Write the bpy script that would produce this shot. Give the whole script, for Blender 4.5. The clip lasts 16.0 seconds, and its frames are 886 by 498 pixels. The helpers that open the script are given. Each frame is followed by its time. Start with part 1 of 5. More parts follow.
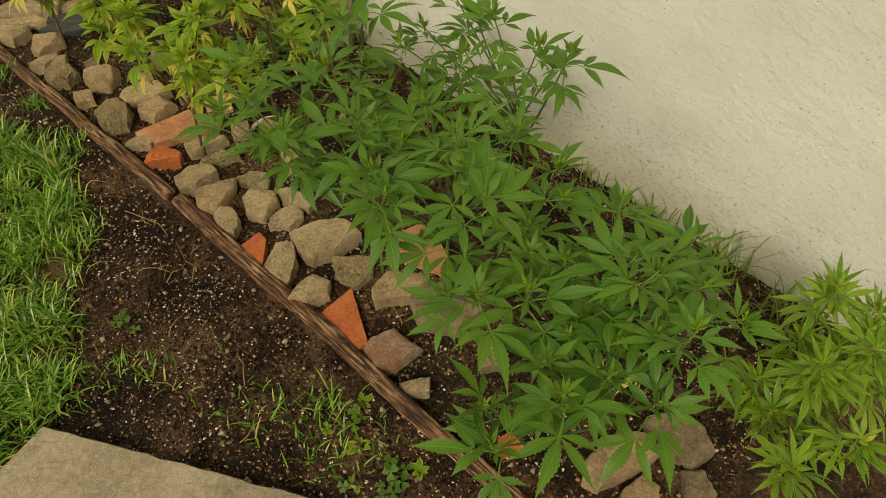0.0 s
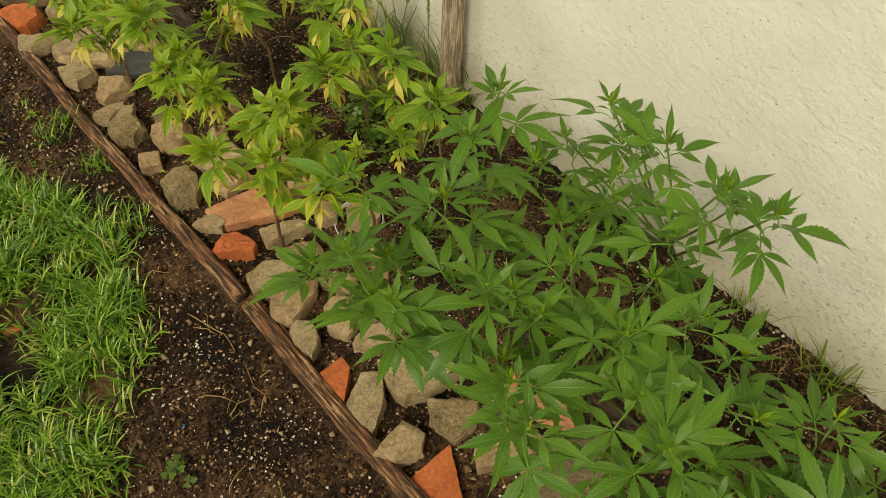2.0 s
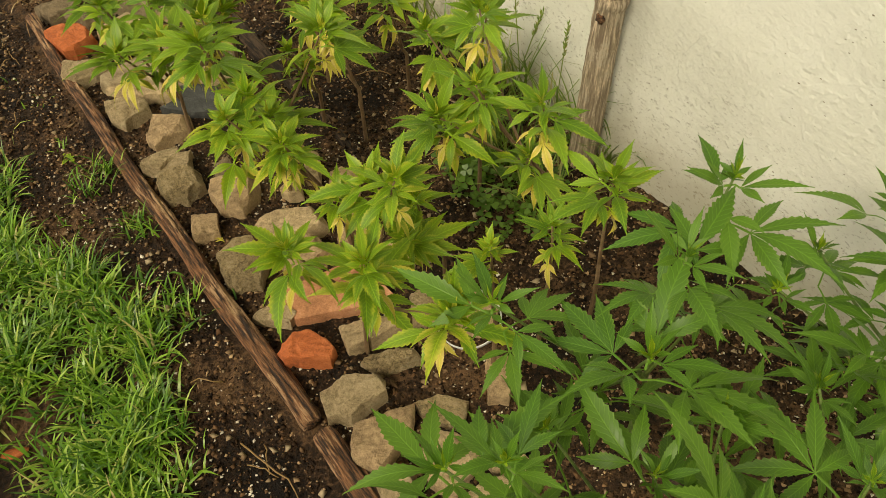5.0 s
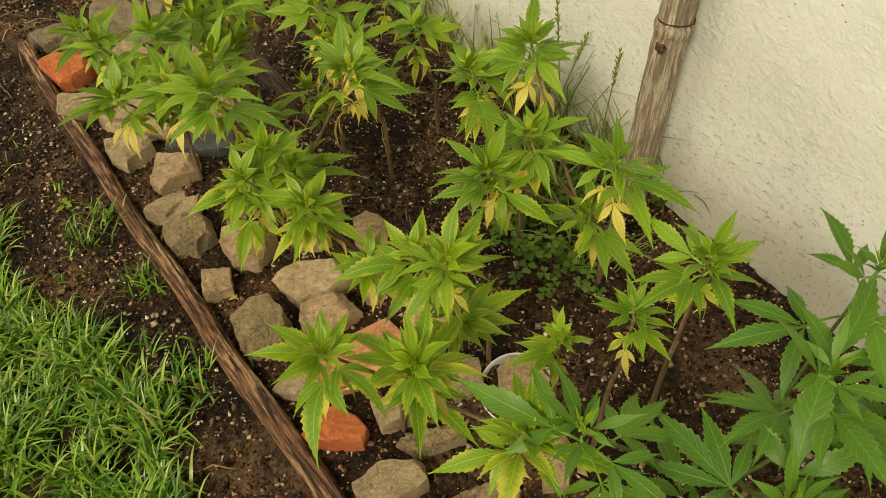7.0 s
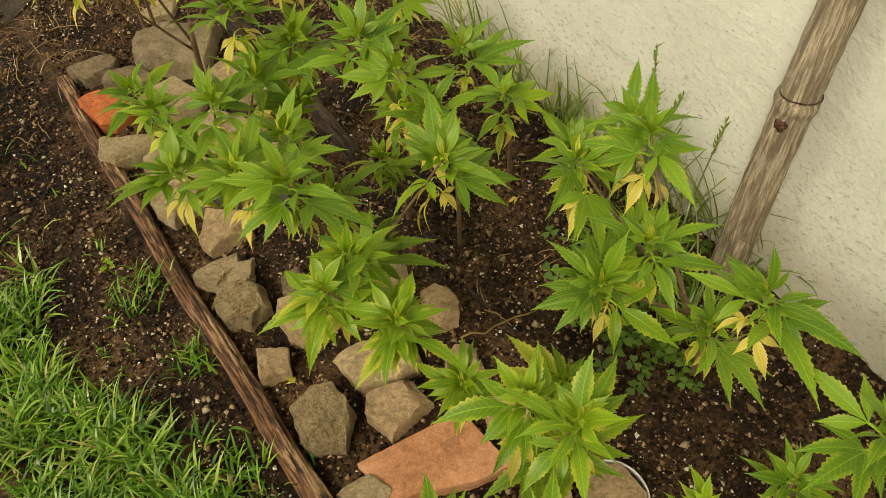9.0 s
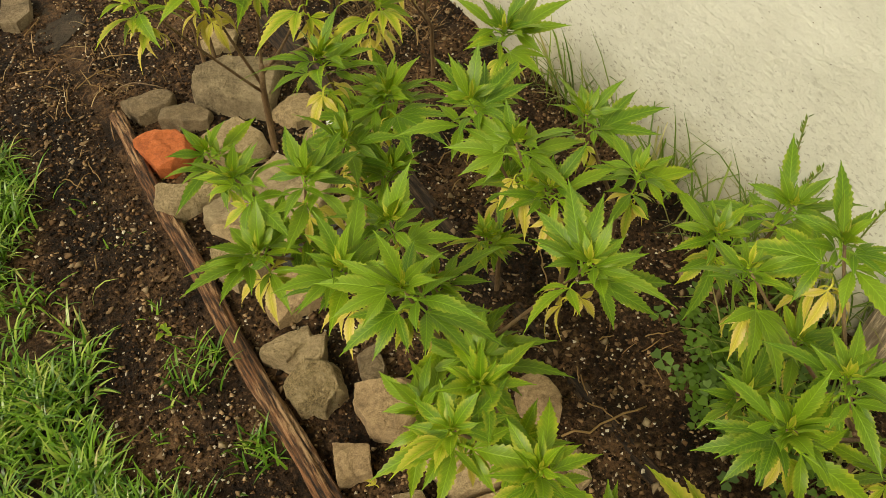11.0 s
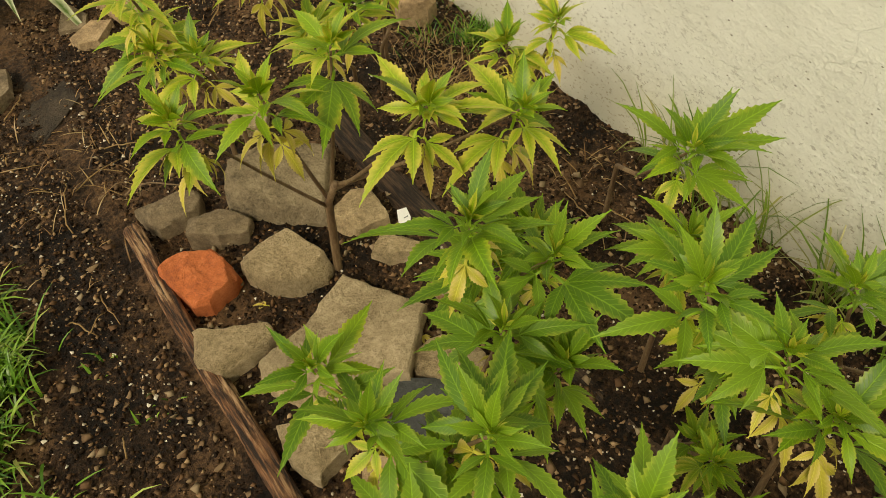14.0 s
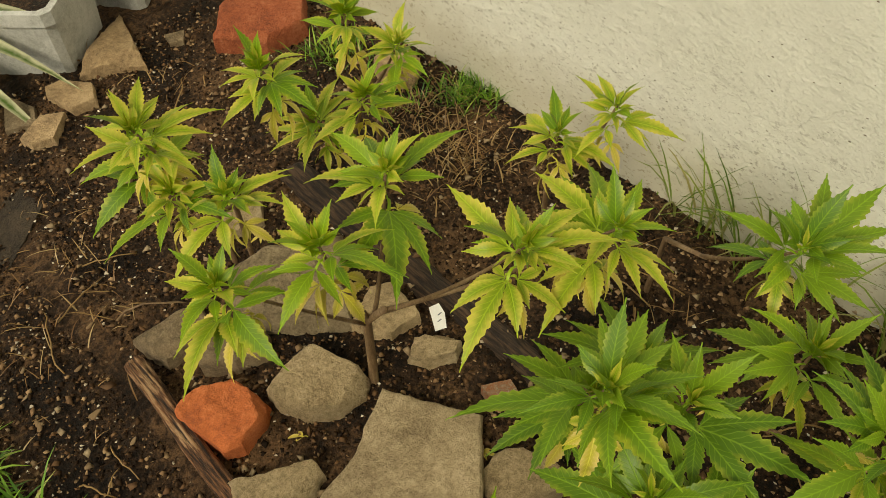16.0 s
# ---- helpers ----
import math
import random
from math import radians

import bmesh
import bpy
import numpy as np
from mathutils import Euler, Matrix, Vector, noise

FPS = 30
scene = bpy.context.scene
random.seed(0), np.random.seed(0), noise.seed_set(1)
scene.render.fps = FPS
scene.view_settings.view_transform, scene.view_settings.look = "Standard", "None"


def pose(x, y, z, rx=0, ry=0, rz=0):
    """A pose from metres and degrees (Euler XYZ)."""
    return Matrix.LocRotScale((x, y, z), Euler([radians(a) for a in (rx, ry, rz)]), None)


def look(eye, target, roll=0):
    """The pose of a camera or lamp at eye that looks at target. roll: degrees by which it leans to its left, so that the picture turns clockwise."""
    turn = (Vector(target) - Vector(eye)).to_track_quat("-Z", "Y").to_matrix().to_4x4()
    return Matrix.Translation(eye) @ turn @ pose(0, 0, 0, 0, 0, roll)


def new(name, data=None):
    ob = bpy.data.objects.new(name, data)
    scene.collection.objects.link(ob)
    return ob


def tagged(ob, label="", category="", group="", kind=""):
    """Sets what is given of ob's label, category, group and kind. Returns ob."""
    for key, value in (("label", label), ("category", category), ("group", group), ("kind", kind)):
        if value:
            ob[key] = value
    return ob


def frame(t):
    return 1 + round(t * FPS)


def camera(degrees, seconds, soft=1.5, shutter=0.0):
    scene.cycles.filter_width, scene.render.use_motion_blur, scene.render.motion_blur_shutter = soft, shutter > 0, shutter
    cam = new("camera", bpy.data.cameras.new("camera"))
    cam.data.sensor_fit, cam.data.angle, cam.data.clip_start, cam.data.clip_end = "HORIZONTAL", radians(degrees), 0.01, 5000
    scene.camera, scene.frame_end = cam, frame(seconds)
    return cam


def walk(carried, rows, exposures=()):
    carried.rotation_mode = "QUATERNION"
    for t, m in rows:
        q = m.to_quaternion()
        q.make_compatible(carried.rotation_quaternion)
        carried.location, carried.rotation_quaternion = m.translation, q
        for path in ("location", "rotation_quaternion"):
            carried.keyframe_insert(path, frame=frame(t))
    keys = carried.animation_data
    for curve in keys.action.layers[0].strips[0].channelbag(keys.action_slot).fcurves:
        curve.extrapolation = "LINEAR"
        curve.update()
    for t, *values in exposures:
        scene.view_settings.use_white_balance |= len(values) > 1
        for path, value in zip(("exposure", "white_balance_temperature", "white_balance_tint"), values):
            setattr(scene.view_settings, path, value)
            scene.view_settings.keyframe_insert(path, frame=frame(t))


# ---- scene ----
cam = camera(59.49, 16.0, soft=0.6)
PATH = [
    (0, (-0.1464, 0.0093, 1.3131), (0.5134, 0.5844, 0.2853), 2.37),
    (0.5, (-0.0934, 0.1029, 1.3139), (0.5430, 0.6982, 0.2828), 2.43),
    (1, (-0.0222, 0.2133, 1.2991), (0.5895, 0.8330, 0.2675), 0.97),
    (1.5, (0.0382, 0.3109, 1.2857), (0.6269, 0.9383, 0.2454), 1.23),
    (2, (0.0747, 0.3928, 1.2665), (0.6426, 1.0143, 0.2112), 1.37),
    (2.5, (0.0948, 0.4650, 1.2327), (0.6318, 1.1088, 0.1746), 1.55),
    (3, (0.1219, 0.5414, 1.1944), (0.6284, 1.2089, 0.1358), 1.36),
    (3.5, (0.1504, 0.6258, 1.1702), (0.6497, 1.2966, 0.1104), 0.92),
    (3.7, (0.1606, 0.6511, 1.1561), (0.6664, 1.3196, 0.0979), 0.85),
    (5.8, (0.2336, 0.7880, 0.9969), (0.7437, 1.5137, -0.0207), -1.88),
    (6, (0.2379, 0.7996, 0.9944), (0.7477, 1.5274, -0.0220), -1.80),
    (6.5, (0.2522, 0.8474, 0.9887), (0.7599, 1.5665, -0.0349), -1.76),
    (7, (0.2630, 0.9098, 0.9871), (0.7684, 1.6208, -0.0433), -2.15),
    (7.5, (0.2739, 0.9682, 0.9908), (0.7710, 1.6739, -0.0472), -2.36),
    (8, (0.2849, 1.0189, 0.9914), (0.7790, 1.7214, -0.0501), -2.11),
    (8.5, (0.2900, 1.0611, 0.9925), (0.7815, 1.7703, -0.0457), -1.85),
    (8.7, (0.2910, 1.0784, 0.9923), (0.7765, 1.7908, -0.0466), -1.97),
    (10.8, (0.3009, 1.2860, 0.9471), (0.7539, 2.0302, -0.0840), -2.37),
    (11, (0.2913, 1.3066, 0.9509), (0.7474, 2.0507, -0.0790), -1.93),
    (11.5, (0.2973, 1.3844, 0.9373), (0.7482, 2.1232, -0.0988), -3.24),
    (12, (0.3091, 1.4800, 0.9003), (0.7555, 2.2238, -0.1341), -4.93),
    (12.5, (0.3116, 1.5354, 0.8846), (0.7612, 2.2830, -0.1457), -5.12),
    (13, (0.3117, 1.5886, 0.8710), (0.7787, 2.3243, -0.1602), -3.42),
    (13.5, (0.3161, 1.6460, 0.8684), (0.7918, 2.3674, -0.1688), -3.06),
    (14, (0.3203, 1.6994, 0.8699), (0.8078, 2.4145, -0.1662), -2.37),
    (14.5, (0.3339, 1.7541, 0.8695), (0.8164, 2.4741, -0.1655), -2.74),
    (15, (0.3456, 1.8013, 0.8683), (0.8370, 2.5245, -0.1603), -2.56),
    (15.5, (0.3323, 1.8602, 0.8687), (0.8673, 2.5448, -0.1645), -3.02),
    (16, (0.3151, 1.9084, 0.8844), (0.8915, 2.5530, -0.1523), -3.04),
]
walk(cam, [(t, look(eye, target, roll)) for t, eye, target, roll in PATH], exposures=[(0, -0.34, 8300, 3), (2, -0.12, 8300, 3), (3.5, 0.0, 8300, 4), (12, -0.02, 8300, 3), (16, -0.24, 8300, 3)])

# ---- light ----
world = bpy.data.worlds.new("overcast_sky")
scene.world = world
world.use_nodes = True
wn, wl = world.node_tree.nodes, world.node_tree.links
sky = wn.new("ShaderNodeTexSky")
sky.sky_type, sky.sun_disc = "NISHITA", False
sky.sun_elevation, sky.sun_rotation = radians(44), radians(-61)
sky.air_density, sky.dust_density = 1.0, 4.0
soften = wn.new("ShaderNodeHueSaturation")
soften.inputs["Saturation"].default_value = 0.25
wl.new(sky.outputs[0], soften.inputs["Color"])
wl.new(soften.outputs[0], wn["Background"].inputs[0])
wn["Background"].inputs[1].default_value = 0.100
sun = new("sun", bpy.data.lights.new("sun", "SUN"))
sun.data.energy, sun.data.angle, sun.data.color = 2.2, radians(16), (1.0, 0.95, 0.88)
sun.matrix_world = look((-3.5, -1.9, 3.9), (0, 0, 0))


# ---- materials ----
def nodes_of(name):
    m = bpy.data.materials.new(name)
    m.use_nodes = True
    return m, m.node_tree.nodes, m.node_tree.links, m.node_tree.nodes["Principled BSDF"]


def coords(n, l, scale=(1, 1, 1), kind="Object"):
    c, m = n.new("ShaderNodeTexCoord"), n.new("ShaderNodeMapping")
    m.inputs["Scale"].default_value = scale
    l.new(c.outputs[kind], m.inputs[0])
    return m.outputs[0]


def noise_tex(n, l, at, scale, detail=6, rough=0.6):
    t = n.new("ShaderNodeTexNoise")
    t.inputs["Scale"].default_value, t.inputs["Detail"].default_value, t.inputs["Roughness"].default_value = scale, detail, rough
    l.new(at, t.inputs["Vector"])
    return t.outputs[0]


def ramp(n, l, value, *stops):
    r = n.new("ShaderNodeValToRGB")
    e = r.color_ramp.elements
    for i, (p, c) in enumerate(stops):
        if i > 1:
            e.new(p)
        e[i].position = p
        e[i].color = (*c, 1) if len(c) == 3 else c
    l.new(value, r.inputs[0])
    return r.outputs[0]


def mixc(n, l, fac, a, b, mode="MIX"):
    x = n.new("ShaderNodeMix")
    x.data_type, x.blend_type = "RGBA", mode
    for sock, v in ((x.inputs[0], fac), (x.inputs[6], a), (x.inputs[7], b)):
        if isinstance(v, (int, float)):
            sock.default_value = v
        elif isinstance(v, tuple):
            sock.default_value = (*v, 1)
        else:
            l.new(v, sock)
    return x.outputs[2]


def math_node(n, l, op, a, b=0.0):
    x = n.new("ShaderNodeMath")
    x.operation = op
    for sock, v in ((x.inputs[0], a), (x.inputs[1], b)):
        if isinstance(v, (int, float)):
            sock.default_value = v
        else:
            l.new(v, sock)
    return x.outputs[0]


def bump(n, l, bsdf, height, strength, distance):
    b = n.new("ShaderNodeBump")
    b.inputs["Strength"].default_value, b.inputs["Distance"].default_value = strength, distance
    l.new(height, b.inputs["Height"])
    l.new(b.outputs[0], bsdf.inputs["Normal"])


def grain(name, dark, mid, light, scale, rough=0.9, relief=0.6, distance=0.004, stretch=(1, 1, 1), tint=0.0, pits=0.0):
    """A rough natural surface: large stains, fine grain, relief, and a slight tint from piece to piece."""
    m, n, l, b = nodes_of(name)
    at = coords(n, l, stretch)
    big = noise_tex(n, l, at, scale, 5, 0.6)
    fine = noise_tex(n, l, at, scale * 9, 8, 0.7)
    tiny = noise_tex(n, l, at, scale * 40, 5, 0.7)
    both = math_node(n, l, "ADD", math_node(n, l, "MULTIPLY", big, 0.36), math_node(n, l, "ADD", math_node(n, l, "MULTIPLY", fine, 0.36), math_node(n, l, "MULTIPLY", tiny, 0.28)))
    col = ramp(n, l, both, (0.40, dark), (0.5, mid), (0.58, light))
    fine = math_node(n, l, "ADD", fine, math_node(n, l, "MULTIPLY", tiny, 0.35))
    if tint:
        info = n.new("ShaderNodeObjectInfo")
        col = mixc(n, l, tint, col, ramp(n, l, info.outputs["Random"], (0, (0.66, 0.60, 0.50)), (1, (1.0, 0.97, 0.90))), "MULTIPLY")
    height = fine
    if pits:
        v = n.new("ShaderNodeTexVoronoi")
        v.inputs["Scale"].default_value = pits
        l.new(at, v.inputs["Vector"])
        hole = ramp(n, l, math_node(n, l, "ADD", v.outputs["Distance"], math_node(n, l, "MULTIPLY", big, 0.5)), (0.17, (0, 0, 0)), (0.27, (1, 1, 1)))
        col = mixc(n, l, hole, dark, col)
        height = math_node(n, l, "ADD", math_node(n, l, "MULTIPLY", hole, 0.8), fine)
    l.new(col, b.inputs["Base Color"])
    b.inputs["Roughness"].default_value = rough
    bump(n, l, b, height, min(1.0, relief * 1.3), distance * 3)
    return m


def leaf_material(name, young, old, edge, edge_amount, shine=0.38, glow=(0.42, 0.5, 0.012)):
    """A leaf blade: UV x runs across (0.5 at the midrib), UV y along it. Lighter ribs, a tint from leaf to leaf, yellow margins where edge_amount is high."""
    m, n, l, b = nodes_of(name)
    uv = n.new("ShaderNodeSeparateXYZ")
    l.new(coords(n, l, (1, 1, 1), "UV"), uv.inputs[0])
    across = math_node(n, l, "ABSOLUTE", math_node(n, l, "SUBTRACT", uv.outputs[0], 0.5))
    info = n.new("ShaderNodeObjectInfo")
    base = mixc(n, l, info.outputs["Random"], young, old)
    blotch = noise_tex(n, l, coords(n, l), 60, 4, 0.6)
    base = mixc(n, l, math_node(n, l, "MULTIPLY", blotch, 0.5), base, tuple(0.6 * c for c in old))
    # side ribs slant forward from the midrib
    rib = math_node(n, l, "SINE", math_node(n, l, "MULTIPLY", math_node(n, l, "SUBTRACT", uv.outputs[1], math_node(n, l, "MULTIPLY", across, 0.35)), 75.0))
    ribs = ramp(n, l, rib, (0.80, (0, 0, 0)), (1.0, (1, 1, 1)))
    mid = ramp(n, l, across, (0.01, (1, 1, 1)), (0.045, (0, 0, 0)))
    wear = math_node(n, l, "ADD", math_node(n, l, "MULTIPLY", across, 1.3), math_node(n, l, "MULTIPLY", uv.outputs[1], 0.5))
    wear = math_node(n, l, "ADD", wear, math_node(n, l, "MULTIPLY", math_node(n, l, "SUBTRACT", blotch, 0.5), 0.9))
    lo = 1.0 - edge_amount
    col = mixc(n, l, ramp(n, l, wear, (max(0.0, lo - 0.22), (0, 0, 0)), (min(1.0, lo + 0.32), (1, 1, 1))), base, edge)
    col = mixc(n, l, math_node(n, l, "MULTIPLY", ribs, 0.26), col, tuple(min(1, 1.7 * c) for c in young))
    col = mixc(n, l, math_node(n, l, "MULTIPLY", mid, 0.4), col, tuple(min(1, 1.6 * c) for c in young))
    l.new(col, b.inputs["Base Color"])
    b.inputs["Roughness"].default_value = shine
    b.inputs["Specular IOR Level"].default_value = 0.34
    bump(n, l, b, math_node(n, l, "ADD", math_node(n, l, "MULTIPLY", ribs, -0.5), math_node(n, l, "MULTIPLY", mid, -1.0)), 0.35, 0.001)
    thin, mix = n.new("ShaderNodeBsdfTranslucent"), n.new("ShaderNodeMixShader")
    l.new(mixc(n, l, 0.5, col, glow, "MIX"), thin.inputs[0])
    mix.inputs[0].default_value = 0.22
    l.new(b.outputs[0], mix.inputs[1])
    l.new(thin.outputs[0], mix.inputs[2])
    l.new(mix.outputs[0], n["Material Output"].inputs[0])
    return m


def blade_material(name, *stops):
    """Grass: each blade its own green, dry at some tips."""
    m, n, l, b = nodes_of(name)
    g = n.new("ShaderNodeNewGeometry")
    col = ramp(n, l, g.outputs["Random Per Island"], *stops)
    l.new(col, b.inputs["Base Color"])
    b.inputs["Roughness"].default_value = 0.32
    thin, mix = n.new("ShaderNodeBsdfTranslucent"), n.new("ShaderNodeMixShader")
    l.new(col, thin.inputs[0])
    mix.inputs[0].default_value = 0.25
    l.new(b.outputs[0], mix.inputs[1])
    l.new(thin.outputs[0], mix.inputs[2])
    l.new(mix.outputs[0], n["Material Output"].inputs[0])
    return m


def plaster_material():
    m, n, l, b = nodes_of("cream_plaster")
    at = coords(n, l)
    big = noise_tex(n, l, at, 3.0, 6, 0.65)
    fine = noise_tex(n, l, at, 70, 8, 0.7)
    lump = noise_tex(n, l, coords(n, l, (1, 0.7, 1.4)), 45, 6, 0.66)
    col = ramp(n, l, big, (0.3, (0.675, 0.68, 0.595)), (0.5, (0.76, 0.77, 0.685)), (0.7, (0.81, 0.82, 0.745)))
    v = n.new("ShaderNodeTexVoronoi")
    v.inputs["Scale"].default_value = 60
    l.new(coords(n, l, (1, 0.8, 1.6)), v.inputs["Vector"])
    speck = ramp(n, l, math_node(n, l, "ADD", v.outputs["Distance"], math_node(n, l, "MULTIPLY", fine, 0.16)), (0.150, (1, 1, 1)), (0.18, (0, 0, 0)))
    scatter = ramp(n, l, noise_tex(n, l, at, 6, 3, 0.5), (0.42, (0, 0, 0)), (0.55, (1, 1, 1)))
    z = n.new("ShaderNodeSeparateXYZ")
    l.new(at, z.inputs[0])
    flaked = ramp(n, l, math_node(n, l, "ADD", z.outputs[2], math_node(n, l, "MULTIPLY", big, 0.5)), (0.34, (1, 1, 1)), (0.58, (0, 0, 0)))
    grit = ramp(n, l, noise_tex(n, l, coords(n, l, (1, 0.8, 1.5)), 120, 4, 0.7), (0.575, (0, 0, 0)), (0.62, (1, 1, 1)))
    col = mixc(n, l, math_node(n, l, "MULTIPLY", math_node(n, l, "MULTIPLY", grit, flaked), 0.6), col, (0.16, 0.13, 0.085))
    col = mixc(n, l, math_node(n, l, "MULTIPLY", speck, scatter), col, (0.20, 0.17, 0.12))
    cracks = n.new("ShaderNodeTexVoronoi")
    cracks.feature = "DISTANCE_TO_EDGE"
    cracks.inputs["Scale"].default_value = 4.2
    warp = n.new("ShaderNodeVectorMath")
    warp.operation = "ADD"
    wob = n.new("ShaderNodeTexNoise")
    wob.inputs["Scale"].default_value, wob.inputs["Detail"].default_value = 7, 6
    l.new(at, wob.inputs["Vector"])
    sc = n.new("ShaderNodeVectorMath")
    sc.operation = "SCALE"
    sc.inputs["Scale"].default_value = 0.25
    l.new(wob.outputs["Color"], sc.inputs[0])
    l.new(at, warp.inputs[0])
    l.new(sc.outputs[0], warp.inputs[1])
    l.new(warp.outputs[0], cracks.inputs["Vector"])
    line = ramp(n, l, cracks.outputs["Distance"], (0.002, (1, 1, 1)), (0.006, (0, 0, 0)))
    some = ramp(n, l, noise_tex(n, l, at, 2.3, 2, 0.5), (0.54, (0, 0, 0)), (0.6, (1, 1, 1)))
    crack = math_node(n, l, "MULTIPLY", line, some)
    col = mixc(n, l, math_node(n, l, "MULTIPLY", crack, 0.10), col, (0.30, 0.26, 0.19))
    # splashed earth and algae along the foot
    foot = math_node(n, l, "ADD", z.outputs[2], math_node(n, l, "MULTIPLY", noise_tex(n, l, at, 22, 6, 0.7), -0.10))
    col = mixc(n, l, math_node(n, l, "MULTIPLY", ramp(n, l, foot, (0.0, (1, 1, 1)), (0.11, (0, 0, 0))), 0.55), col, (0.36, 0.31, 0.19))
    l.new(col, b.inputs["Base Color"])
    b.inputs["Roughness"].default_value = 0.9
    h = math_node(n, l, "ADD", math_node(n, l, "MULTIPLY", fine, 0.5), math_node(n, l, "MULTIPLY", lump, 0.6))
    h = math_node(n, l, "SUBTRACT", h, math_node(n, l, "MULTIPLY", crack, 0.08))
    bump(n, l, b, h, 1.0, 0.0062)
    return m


def soil_material():
    m, n, l, b = nodes_of("damp_soil")
    at = coords(n, l)
    big = noise_tex(n, l, at, 6, 5, 0.6)
    fine = noise_tex(n, l, at, 130, 8, 0.75)
    both = math_node(n, l, "ADD", math_node(n, l, "MULTIPLY", big, 0.5), math_node(n, l, "MULTIPLY", fine, 0.5))
    col = ramp(n, l, both, (0.43, (0.006, 0.0033, 0.0018)), (0.5, (0.043, 0.0225, 0.0108)), (0.58, (0.165, 0.093, 0.046)))
    v = n.new("ShaderNodeTexVoronoi")
    v.inputs["Scale"].default_value = 170
    l.new(at, v.inputs["Vector"])
    sep = n.new("ShaderNodeSeparateColor")
    l.new(v.outputs["Color"], sep.inputs[0])
    bit = math_node(n, l, "MULTIPLY", math_node(n, l, "GREATER_THAN", sep.outputs[0], 0.95), math_node(n, l, "LESS_THAN", v.outputs["Distance"], 0.3))
    col = mixc(n, l, bit, col, (0.22, 0.16, 0.10))
    l.new(col, b.inputs["Base Color"])
    b.inputs["Roughness"].default_value = 0.6
    b.inputs["Specular IOR Level"].default_value = 0.225
    bump(n, l, b, math_node(n, l, "ADD", fine, math_node(n, l, "MULTIPLY", noise_tex(n, l, at, 45, 6, 0.7), 1.5)), 0.9, 0.006)
    return m


def bark_material(name, dark, mid, pale, axis_scale):
    """Weathered wood: long fibres, dark bark, pale rubbed patches."""
    m, n, l, b = nodes_of(name)
    at = coords(n, l, axis_scale)
    fibre = noise_tex(n, l, at, 30, 7, 0.7)
    patch = noise_tex(n, l, coords(n, l, (1, 0.35, 1)), 14, 6, 0.7)
    col = ramp(n, l, fibre, (0.42, dark), (0.52, mid), (0.60, tuple(1.9 * c for c in mid)))
    col = mixc(n, l, ramp(n, l, math_node(n, l, "ADD", math_node(n, l, "MULTIPLY", fibre, 0.45), math_node(n, l, "MULTIPLY", patch, 0.55)), (0.52, (0, 0, 0)), (0.575, (1, 1, 1))), col, pale)
    l.new(col, b.inputs["Base Color"])
    b.inputs["Roughness"].default_value = 0.72
    bump(n, l, b, math_node(n, l, "ADD", fibre, math_node(n, l, "MULTIPLY", patch, 0.5)), 1.0, 0.009)
    return m


def plain(name, colour, rough=0.6, speck=0.15, scale=25):
    return grain(name, tuple(c * (1 - speck) for c in colour), colour, tuple(min(1, c * (1 + speck)) for c in colour), scale, rough, 0.25, 0.002)


M_SOIL = soil_material()
M_PLASTER = plaster_material()
M_LOG = bark_material("rubbed_bark", (0.020, 0.009, 0.004), (0.185, 0.083, 0.036), (0.52, 0.33, 0.18), (6, 0.5, 6))
M_LOG_DARK = bark_material("damp_dark_bark", (0.016, 0.009, 0.005), (0.060, 0.034, 0.019), (0.115, 0.070, 0.040), (6, 0.5, 6))
M_POLE = bark_material("grey_dry_wood", (0.27, 0.20, 0.135), (0.45, 0.36, 0.25), (0.62, 0.53, 0.40), (6, 6, 0.5))
M_STEM = grain("brown_stem", (0.10, 0.055, 0.028), (0.20, 0.125, 0.065), (0.30, 0.21, 0.12), 40, 0.6, 0.3, 0.001, (1, 1, 0.2))
M_STEM_GREEN = grain("green_stem", (0.07, 0.11, 0.02), (0.12, 0.19, 0.04), (0.19, 0.27, 0.07), 40, 0.55, 0.3, 0.001, (1, 1, 0.2))
M_DEEP = leaf_material("deep_green_leaf", (0.128, 0.262, 0.027), (0.064, 0.165, 0.018), (0.16, 0.27, 0.04), 0.06, glow=(0.20, 0.36, 0.03))
M_MID = leaf_material("mid_green_leaf", (0.232, 0.385, 0.028), (0.088, 0.205, 0.018), (0.36, 0.43, 0.05), 0.17)
M_FRESH = leaf_material("fresh_green_leaf", (0.265, 0.420, 0.024), (0.105, 0.238, 0.016), (0.48, 0.50, 0.05), 0.24)
M_LIME = leaf_material("paling_leaf", (0.36, 0.475, 0.035), (0.22, 0.36, 0.018), (0.66, 0.58, 0.10), 0.46)
M_YELLOW = leaf_material("yellowed_leaf", (0.78, 0.62, 0.12), (0.62, 0.55, 0.07), (0.80, 0.62, 0.26), 0.40)
M_GRASS = blade_material("lawn_blades", (0.0, (0.042, 0.125, 0.012)), (0.4, (0.132, 0.295, 0.024)), (0.75, (0.25, 0.44, 0.044)), (0.95, (0.44, 0.54, 0.12)), (1.0, (0.52, 0.44, 0.18)))
M_WILD = blade_material("wild_grass_blades", (0.0, (0.10, 0.19, 0.018)), (0.55, (0.22, 0.33, 0.045)), (1.0, (0.42, 0.37, 0.15)))
M_STRAW = blade_material("dry_straw", (0.0, (0.17, 0.085, 0.032)), (0.5, (0.36, 0.22, 0.085)), (1.0, (0.52, 0.39, 0.19)))
